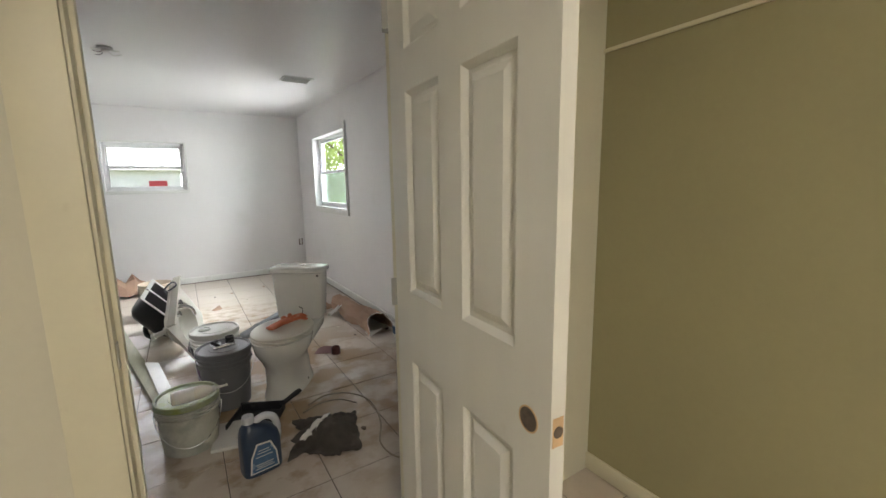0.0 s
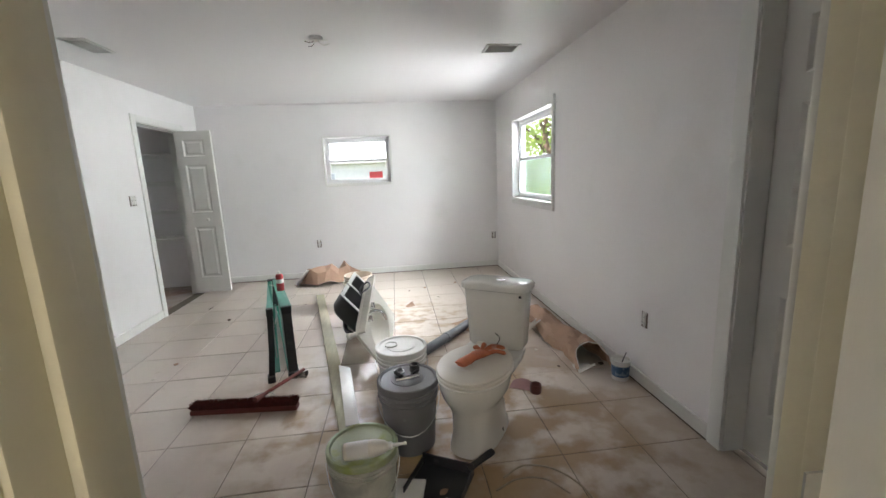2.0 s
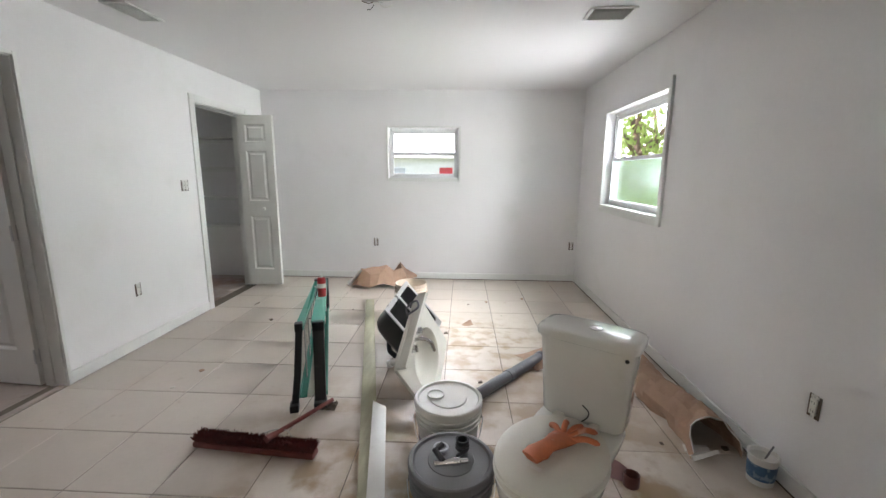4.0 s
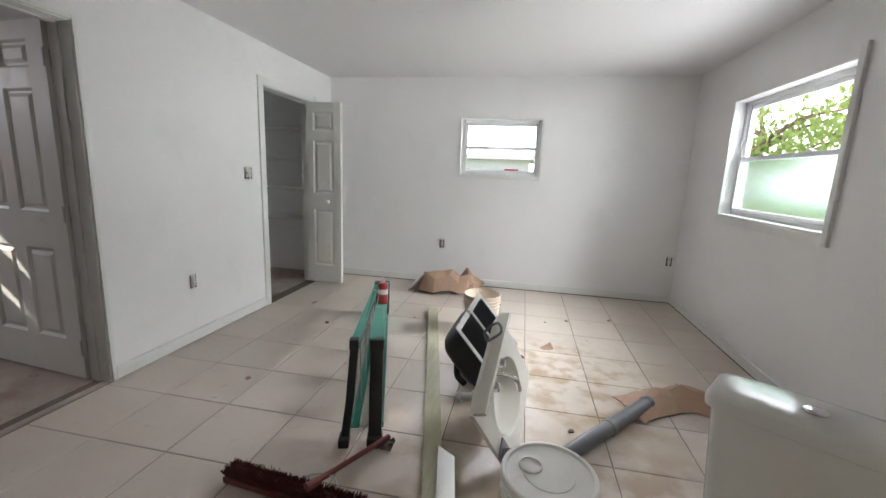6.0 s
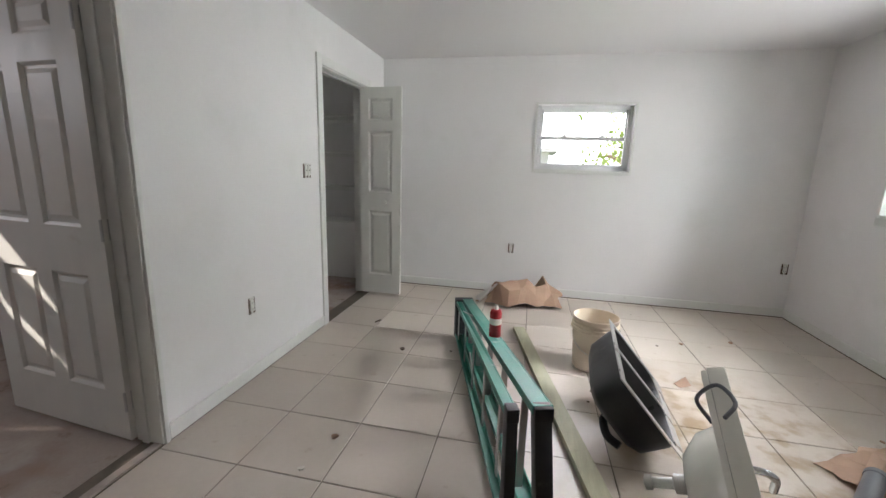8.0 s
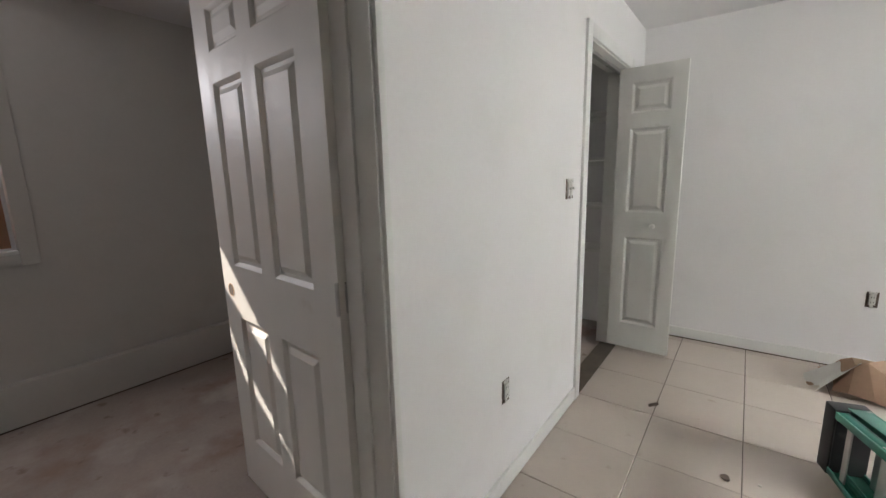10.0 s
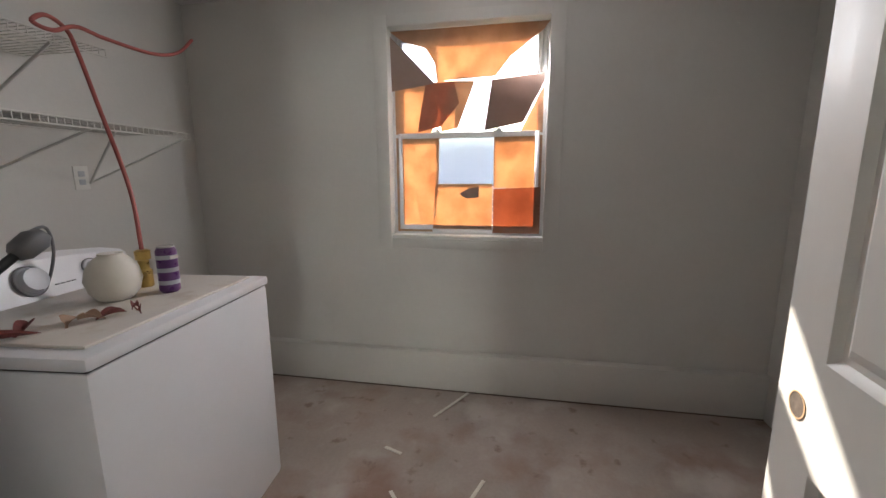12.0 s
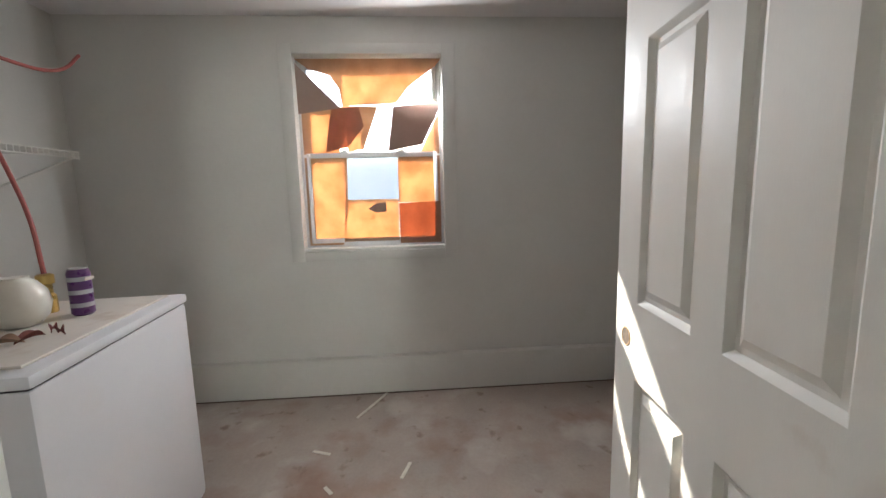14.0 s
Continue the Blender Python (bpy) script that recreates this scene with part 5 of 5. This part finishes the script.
def rail(y0, y1, near, far, w, t, name="rail"):
    """A rail from the foot end to the cap end: heights near and far, channel section."""
    bm = bmn()
    for (a0, a1, b0, b1) in ((-w / 2, w / 2, -t / 2, -t / 2 + 0.006), (-w / 2, -w / 2 + 0.006, -t / 2 + 0.006, t / 2), (w / 2 - 0.006, w / 2, -t / 2 + 0.006, t / 2)):
        loft(bm, [[(x, y + a0, z + b0), (x, y + a1, z + b0), (x, y + a1, z + b1), (x, y + a0, z + b1)] for x, y, z in ((0.02, y0, near), (LL - 0.05, y1, far))])
    return part(name, bm, GREEN, lad, bevel=0.0015)


rail(-0.055, -0.03, 0.475, 0.315, 0.075, -0.03), rail(-0.055, -0.03, 0.016, 0.05, 0.075, 0.03)
rail(0.055, 0.035, 0.455, 0.305, 0.045, -0.026, "rear_rail"), rail(0.055, 0.035, 0.014, 0.055, 0.045, 0.026, "rear_rail")
for k in range(5):
    f = (k + 0.6) / 5.2
    x = LL * f
    zt, zb = 0.465 - 0.16 * f, 0.03 + 0.035 * f
    part("step", box(box(bmn(), x - 0.038, -0.05, zb, x + 0.038, -0.044, zt), x - 0.038, -0.05, zb, x - 0.034, -0.02, zt), ALU, lad, "ribbed aluminium step", bevel=0.001)
    part("rear_brace", box(bmn(), x + 0.02, 0.042, zb, x + 0.05, 0.048, zt), ALU, lad)
part("top_cap", box(box(bmn(), LL - 0.08, -0.075, 0.03, LL, 0.06, 0.335), LL - 0.09, -0.07, 0.05, LL - 0.08, 0.055, 0.31), BLACK, lad, "black plastic top cap", bevel=0.008)
for y, w_, out in ((-0.055, 0.032, 0.0), (0.058, 0.02, 0.035)):
    part("foot_brace", loft(bmn(), [[(xx - 0.025, y + d - w_, z), (xx + 0.03, y + d - w_, z), (xx + 0.03, y + d + w_, z), (xx - 0.025, y + d + w_, z)] for xx, z, d in ((-0.10, 0.004, out), (-0.04, 0.20, out * 0.4), (0.03, 0.445, 0.0))]), BLACK, lad, "black lower brace", bevel=0.004)
    part("foot_pad", box(bmn(), -0.145, y + out - w_ - 0.006, 0.0, -0.065, y + out + w_ + 0.006, 0.045), BLACK, lad, "black rubber foot", bevel=0.008)
    part("end_boot", box(bmn(), 0.0, y - w_ - 0.003, 0.44, 0.05, y + w_ + 0.003, 0.494), BLACK, lad, "dark boot at the rail end", bevel=0.005)
part("spreader", tube(bmn(), [(LL * 0.62, -0.05, 0.37), (LL * 0.72, 0.0, 0.365), (LL * 0.8, 0.045, 0.345)], 0.006, 8), ALU, lad, "folded steel spreader")
part("spreader", tube(bmn(), [(LL * 0.55, 0.03, 0.07), (LL * 0.75, 0.0, 0.08)], 0.006, 8), ALU, lad, "folded steel spreader")

can = thing("spray_can", pose(-0.99, 4.715, 0.416), "red spray can standing on the ladder rail", "spray can")
part("body", lathe(bmn(), [(0.030, 0.0), (0.0325, 0.004), (0.0325, 0.135), (0.028, 0.15), (0.02, 0.156), (0.0, 0.157)], 26), CANRED, can)
part("label", lathe(bmn(), [(0.0328, 0.075), (0.0328, 0.11)], 26, cap=(False, False)), LABELW, can, "pale label band")
part("nozzle", lathe(bmn(), [(0.012, 0.156), (0.012, 0.168), (0.008, 0.18), (0.0, 0.181)], 16), WHITE, can)
solo("rag_scrap", sheet(bmn(), lambda u, v: (0.12 * (u - 0.5), 0.08 * (v - 0.5), 0.005 + 0.03 * abs(noise.noise(Vector((u * 5, v * 5, 1))))), 12, 10), DIRT_AND_SHADE, "dirty rag scrap by the ladder foot", "rag", pose(-0.68, 3.84, 0))

# litter on the tiles
rl = random.Random(11)
for k in range(34):
    x, y = (rl.uniform(-2.2, 1.4), rl.uniform(1.9, 6.6)) if k % 3 else (rl.gauss(0.45, 0.5), rl.gauss(4.4, 0.7))
    s_ = rl.uniform(0.008, 0.022)
    bm = bmn()
    loft(bm, [[(s_ * rl.uniform(0.6, 1.3) * math.cos(a), s_ * rl.uniform(0.5, 1.1) * math.sin(a), z) for a in [2 * math.pi * q / 7 for q in range(7)]] for z in (0, s_ * 0.35)])
    solo("debris", bm, (CHIP, DIRT_AND_SHADE, DIRT_AND_SHADE, KRAFT)[k % 4], "small crumb of litter on the floor", "debris", pose(x, y, 0.001, 0, 0, rl.uniform(0, 360)), group="litter")
solo("paper_scrap", sheet(bmn(), lambda u, v: (0.09 * (u - 0.5), 0.05 * (v - 0.5), 0.004 + 0.035 * u * v), 6, 5), KRAFT, "torn paper scrap on the tiles", "scrap", pose(0.18, 5.25, 0, 0, 0, 30))
solo("black_scrap", sheet(bmn(), lambda u, v: (0.05 * (u - 0.5), 0.03 * (v - 0.5), 0.004 + 0.02 * u), 5, 4), DIRT_AND_SHADE, "dark scrap near the closet", "scrap", pose(-2.05, 5.69, 0, 0, 0, 20))

# ---- laundry ----
W, D, HT = 0.815, 0.68, 0.93
wash = thing("washing_machine", axes((-3.255, 2.525, 0), (-0.995, -0.095, 0), (0, 0, 1)), "white top-loading washing machine, dusty on top", "washer")
part("cabinet", box(bmn(), 0.004, 0.006, 0.0, W - 0.004, D, HT - 0.043), ENAMEL, wash, bevel=0.018)
part("seam", box(bmn(), 0.012, 0.014, HT - 0.046, W - 0.012, D - 0.006, HT - 0.037), BLACK, wash, "dark seam under the top")
part("top", box(bmn(), 0, 0, HT - 0.040, W, D, HT - 0.004), ENAMEL, wash, bevel=0.012)
part("lid", box(bmn(), 0.05, 0.05, HT - 0.004, W - 0.05, D - 0.11, HT + 0.006), LIDTOP, wash, "dusty white lid", bevel=0.005)
prof = [(D - 0.10, HT - 0.004), (D - 0.085, HT + 0.02), (D - 0.045, HT + 0.13), (D - 0.02, HT + 0.15), (D + 0.01, HT + 0.14), (D + 0.01, HT - 0.004)]
con = part("console", loft(bmn(), [[(x, y, HT - 0.004 + (z - HT + 0.004) * k) for y, z in prof] for x, k in ((0.01, 0.72), (0.10, 0.86), (0.25, 0.96), (W / 2, 1.0), (W - 0.25, 0.96), (W - 0.10, 0.86), (W - 0.01, 0.72))]), ENAMEL, wash, "white curved control panel", angle=25)
for x, r_ in ((0.10, 0.032), (0.40, 0.042), (0.62, 0.026), (0.72, 0.026)):
    part("dial", lathe(bmn(), [(r_ + 0.008, 0), (r_ + 0.006, 0.006), (r_, 0.008), (r_ - 0.003, 0.03), (0, 0.032)], 24, m=Matrix.Translation((x, D - 0.072, HT + 0.066)) @ pose(0, 0, 0, 70)), CAPW if r_ > 0.03 else ENAMEL, con, "round control dial")
    part("dial_ring", lathe(bmn(), [(r_ + 0.013, 0), (r_ + 0.012, 0.004), (r_ + 0.008, 0.004), (r_ + 0.008, 0)], 24, m=Matrix.Translation((x, D - 0.072, HT + 0.066)) @ pose(0, 0, 0, 70), cap=(False, False)), GREY, con, "dark ring round the dial")
for k in range(4):
    part("panel_mark", box(bmn(), 0.47 + 0.02 * k, D - 0.084, HT + 0.035, 0.482 + 0.02 * k, D - 0.079, HT + 0.038), GREY, con)

globe = thing("lamp_globe", pose(-3.64, 2.17, HT + 0.006), "cloudy white glass lamp globe on the washer", "lamp globe")
part("globe", lathe(bmn(), [(0.04, 0), (0.05, 0.006), (0.07, 0.03), (0.08, 0.07), (0.072, 0.11), (0.05, 0.14), (0.035, 0.15), (0.035, 0.158)], 30), ALMOND, globe, angle=60)
tool = thing("hand_shower", axes((-3.38, 2.0, HT + 0.10), (-0.80, 0.12, 0.62), (0, 0, 1)), "black handled fixture with a metal head", "fixture")
part("handle", lathe(bmn(), [(0.02, -0.02), (0.026, 0.0), (0.026, 0.015), (0.014, 0.025), (0.014, 0.14), (0.02, 0.15)], 18, m=pose(0, 0, 0, 0, 90)), BLACK, tool)
part("head", loft(bmn(), [oval(0, 0, rx, ry, z, 20, 3) for rx, ry, z in ((0.02, 0.02, 0.13), (0.032, 0.04, 0.15), (0.034, 0.045, 0.20), (0.02, 0.03, 0.225))], m=pose(0, 0, 0, 0, 90)), GREY, tool, "crumpled grey metal head", angle=50)
part("cable", tube(bmn(), curve_points([(0.2, 0.03, 0.02), (0.27, 0.08, -0.02), (0.25, 0.12, -0.10), (0.2, 0.16, -0.17), (0.14, 0.16, -0.205)], 6), 0.005, 8), GREY, tool, "grey cable")
drink = thing("drink_can", pose(-3.755, 2.27, HT + 0.006), "tall purple drink can", "can")
part("body", lathe(bmn(), [(0.026, 0), (0.033, 0.008), (0.033, 0.148), (0.027, 0.162)], 26), PURPLE, drink)
part("can_top", lathe(bmn(), [(0.028, 0.161), (0.027, 0.166), (0.024, 0.163), (0, 0.162)], 26), ALU, drink)
for k in range(3):
    part("pattern_band", lathe(bmn(), [(0.0333, 0.03 + 0.045 * k), (0.0333, 0.045 + 0.045 * k)], 26, cap=(False, False)), CAPW, drink, "pale printed band")
part("printed_mark", box(bmn(), -0.02, 0.0325, 0.122, 0.02, 0.0345, 0.132), LABELW, drink)
brass = thing("brass_fitting", pose(-3.80, 2.12, HT + 0.006), "brass plumbing fitting standing on the washer", "plumbing part")
part("body", lathe(bmn(), [(0.024, 0), (0.026, 0.004), (0.026, 0.06), (0.018, 0.07), (0.018, 0.10), (0.026, 0.105), (0.026, 0.135), (0.016, 0.14)], 12), GOLD, brass)
for x, y, a, l, w_, material, label in (
        (-3.268, 2.235, 146, 0.17, 0.042, LEAFRED, "long curled dark red dry leaf"), (-3.36, 2.205, 225, 0.13, 0.038, LEAFRED, "curled dark red dry leaf"),
        (-3.42, 2.275, 30, 0.09, 0.05, KRAFT, "crumpled golden-brown dry scrap"), (-3.45, 2.30, 110, 0.07, 0.045, KRAFT, "crumpled golden-brown dry scrap"),
        (-3.49, 2.33, 170, 0.08, 0.03, LEAFRED, "small red-brown dry scrap"), (-3.53, 2.375, 60, 0.04, 0.02, LEAFRED, "small red-brown dry scrap"), (-3.56, 2.33, 15, 0.03, 0.02, LEAFRED, "small red-brown dry scrap")):
    solo("dried_scrap", sheet(bmn(), lambda u, v: (l * (u - 0.5), w_ * (v - 0.5) * math.sin(math.pi * min(0.95, u + 0.05)) + 0.3 * l * (u - 0.5) ** 2, 0.004 + 0.022 * math.sin(math.pi * u) * (0.35 + abs(v - 0.5) * 1.6)), 10, 4, 0.0015), material, label + " on the washer", "scrap", pose(x, y, HT + 0.006, 0, 0, a), group="dry scraps")
cord = [(-3.80, 2.12, HT + 0.146), (-3.83, 2.07, 1.3), (-3.86, 1.95, 1.6), (-3.89, 1.85, 1.82), (-3.87, 1.84, 1.88), (-3.78, 1.88, 1.89), (-3.72, 1.90, 1.85), (-3.78, 1.90, 1.84), (-3.88, 1.88, 1.885), (-4.0, 1.87, 1.88), (-4.2, 1.88, 1.88), (-4.36, 1.86, 1.93), (-4.47, 1.85, 2.02)]
solo("red_hose", tube(bmn(), curve_points(cord, 8), 0.0075, 9), CORD, "thin red hose looped over the wire shelf", "hose")


def wire_shelf(name, x0, x1, z, depth, label):
    o = thing(name, pose(x0, LS, z), label, "wire shelf", "wire shelves")
    n = int((x1 - x0) / 0.027)
    bm = bmn()
    for k in range(n + 1):
        x = (x1 - x0) * k / n
        box(bm, x - 0.0016, 0.004, -0.0016, x + 0.0016, depth, 0.0016)
        box(bm, x - 0.0016, depth - 0.003, -0.03, x + 0.0016, depth, -0.0016)
    tagged(part("wires", bm, WIRE, o), kind="stuff")
    for y, zz in ((0.006, -0.004), (depth * 0.5, -0.004), (depth, 0.0), (depth, -0.03)):
        part("rod", tube(bmn(), [(0, y, zz), (x1 - x0, y, zz)], 0.0032, 6), WIRE, o)
    return o


low = wire_shelf("wire_shelf", -4.45, -3.0, 1.565, 0.42, "white wire shelf over the washer")
up = wire_shelf("wire_shelf", -4.05, -3.0, 1.86, 0.42, "white wire shelf higher on the wall")
for o, xs, z0 in ((low, (-3.55, -3.95), None), (low, (-4.05, -4.42), None), (up, (-3.85,), None)):
    ox, oy, oz = o.matrix_world.translation
    foot = (sum(xs) / len(xs), LS + 0.01, oz - 0.24)
    for x in xs:
        part("strut", tube(bmn(), [(x - ox, 0.41, -0.03), (foot[0] - ox, 0.01, -0.25)], 0.006, 6), WIRE, o)
grille = thing("vent_grille", pose(-3.72, LS + 0.26, 1.57, 0, 0, 4), "white metal vent grille lying on the shelf", "vent grille")
part("frame", box(box(box(box(bmn(), -0.19, -0.10, 0, 0.19, -0.08, 0.008), -0.19, 0.08, 0, 0.19, 0.10, 0.008), -0.19, -0.08, 0, -0.17, 0.08, 0.008), 0.17, -0.08, 0, 0.19, 0.08, 0.008), WHITE, grille)
for k in range(11):
    part("slat", box(bmn(), -0.165 + 0.031 * k, -0.08, 0.001, -0.155 + 0.031 * k, 0.08, 0.006), GREY, grille)
lo = thing("outlet", pose(-4.2, LS, 1.34), "white covered wall outlet under the wire shelf", "outlet")
part("plate", box(bmn(), -0.035, 0, -0.057, 0.035, 0.006, 0.057), WHITE, lo, bevel=0.003)
for z in (-0.02, 0.02):
    part("socket", box(bmn(), -0.015, 0.006, z - 0.013, 0.015, 0.008, z + 0.013), CAPW, lo, bevel=0.001)
trim("trim_laundry_alcove", [(-3.075, 2.35, 0, -2.995, 2.474, TOP - 0.002)], TRIM, "painted corner board of the washer alcove", 0.003)
for x, y, a, l in ((-4.74, 3.13, 151, 0.33), (-4.28, 2.91, 70, 0.10), (-4.1, 3.35, -20, 0.12), (-4.0, 3.0, 40, 0.06), (-3.85, 3.2, 100, 0.05)):
    solo("plaster_strip", box(bmn(), -l / 2, -0.008, 0, l / 2, 0.008, 0.005), CHIP, "pale strip of trim scrap on the concrete", "scrap", pose(x, y, 0, 0, 0, a), bevel=0.001, group="floor scraps")

# torn brown paper over the laundry window
GX = LW - 0.062


def flat_card(name, pts, material, label, x=GX, curl=0.0):
    """A sheet of paper hung in the window: outline in y and z."""
    bm = bmn()
    cy, cz = sum(p[0] for p in pts) / len(pts), sum(p[1] for p in pts) / len(pts)
    for dx in (0.0, 0.0015):
        c = bm.verts.new((x + dx + curl, cy, cz))
        v = [bm.verts.new((x + dx, *p)) for p in pts]
        for a, b in zip(v, v[1:] + v[:1]):
            bm.faces.new((c, a, b))
    return solo(name, bm, material, label, "window paper", group="window papers")


flat_card("window_paper", [(2.74, 1.0), (2.96, 1.0), (3.0, 1.24), (3.01, 1.57), (2.74, 1.57)], CARD, "sunlit orange-brown paper over the lower pane")
flat_card("window_paper", [(2.965, 1.02), (3.33, 1.02), (3.33, 1.295), (2.985, 1.295)], CARD, "sunlit orange-brown paper over the sill", GX + 0.004)
flat_card("window_paper", [(3.335, 1.27), (3.61, 1.27), (3.61, 1.57), (3.335, 1.57)], CARD, "sunlit orange-brown paper over the lower pane")
flat_card("window_paper", [(3.335, 1.0), (3.61, 1.0), (3.61, 1.275), (3.335, 1.265)], CARD2, "doubled brown paper over the lower corner", GX + 0.006)
flat_card("window_paper", [(2.74, 1.59), (2.96, 1.59), (3.0, 1.7), (3.0, 1.885), (2.74, 1.86)], CARD, "sunlit brown paper over the upper pane")
flat_card("window_paper", [(2.88, 1.60), (3.02, 1.63), (3.13, 1.76), (3.10, 1.88), (2.93, 1.87), (2.90, 1.72)], CARD2, "torn doubled brown paper scrap", GX + 0.01, 0.01)
flat_card("window_paper", [(3.02, 1.6), (3.12, 1.62), (3.22, 1.88), (3.0, 1.89)], CARD, "sunlit brown paper strip", GX + 0.002)
flat_card("window_paper", [(3.28, 1.60), (3.50, 1.64), (3.61, 1.86), (3.61, 1.9), (3.32, 1.875)], CARD3, "sagging dark brown paper flap", GX + 0.03, 0.02)
flat_card("window_paper", [(3.48, 1.585), (3.61, 1.585), (3.61, 1.84)], CARD, "sunlit brown paper corner", GX)
flat_card("window_paper", [(2.72, 2.17), (3.63, 2.17), (3.60, 2.13), (3.42, 2.0), (3.34, 1.90), (3.0, 1.885), (2.985, 1.99), (2.93, 2.07), (2.8, 2.11)], CARD, "sagging brown paper across the window head", GX + 0.012, 0.02)
flat_card("window_paper", [(2.725, 2.14), (2.99, 1.87), (2.73, 1.835)], CARD3, "dark brown paper flap at the corner", GX + 0.03, 0.01)
flat_card("window_paper", [(3.13, 1.235), (3.19, 1.27), (3.25, 1.275), (3.25, 1.215), (3.18, 1.205)], CARD3, "small dark torn scrap", GX + 0.008)

# cloudy films added behind three gaps to stop direct sun
for y0, y1, z0, z1 in ((2.78, 3.0, 1.84, 2.12), (3.10, 3.325, 1.585, 1.915), (2.985, 3.34, 1.28, 1.57)):
    film = sheet(bmn(), lambda u, v: (y0 + (y1 - y0) * u, z0 + (z1 - z0) * v, 0.004 * math.sin(9 * u + 5 * v) * math.sin(13 * v)), 10, 10, 0.001)
    bmesh.ops.transform(film, matrix=Matrix(((0, 0, 1, GX - 0.008), (1, 0, 0, 0), (0, 1, 0, 0), (0, 0, 0, 1))), verts=film.verts)
    solo("sun_stop_film", film, FILM, "crinkled cloudy plastic film added behind torn window paper to stop sun", "plastic film", group="window films")

# ---- floor tiles ----
PITCH, TX, TY, GAP = 0.41, -2.04, 3.957, 0.004
tile_meshes = {}


def tile(x0, x1, y0, y1):
    w, d = round(x1 - x0 - GAP, 3), round(y1 - y0 - GAP, 3)
    if w < 0.02 or d < 0.02:
        return
    if (w, d) not in tile_meshes:
        e = 0.0025
        bm = loft(bmn(), [[(-w / 2 + i, -d / 2 + i, z), (w / 2 - i, -d / 2 + i, z), (w / 2 - i, d / 2 - i, z), (-w / 2 + i, d / 2 - i, z)] for i, z in ((0, -0.008), (0, -e), (e * 0.4, -e * 0.4), (e, 0))], (False, True))
        me = bpy.data.meshes.new("tile")
        bm.to_mesh(me)
        bm.free()
        me.materials.append(TILE)
        tile_meshes[(w, d)] = me
    ob = new("tile", tile_meshes[(w, d)])
    ob.parent = floor
    ob.location = ((x0 + x1) / 2, (y0 + y1) / 2, random.uniform(-0.0012, 0.0))
    ob.rotation_euler = (random.uniform(-0.0015, 0.0015), random.uniform(-0.0015, 0.0015), 0)


def tiles(ax0, ax1, ay0, ay1):
    for i in range(-3, 12):
        for j in range(-15, 9):
            x0, y0 = TX + PITCH * i, TY + PITCH * j
            a0, a1, b0, b1 = max(x0, ax0), min(x0 + PITCH, ax1), max(y0, ay0), min(y0 + PITCH, ay1)
            if a1 > a0 and b1 > b0:
                tile(a0, a1, b0, b1)


tiles(XL, XR + 0.1, YS, YF)
tiles(HL, HR, HB, YS)
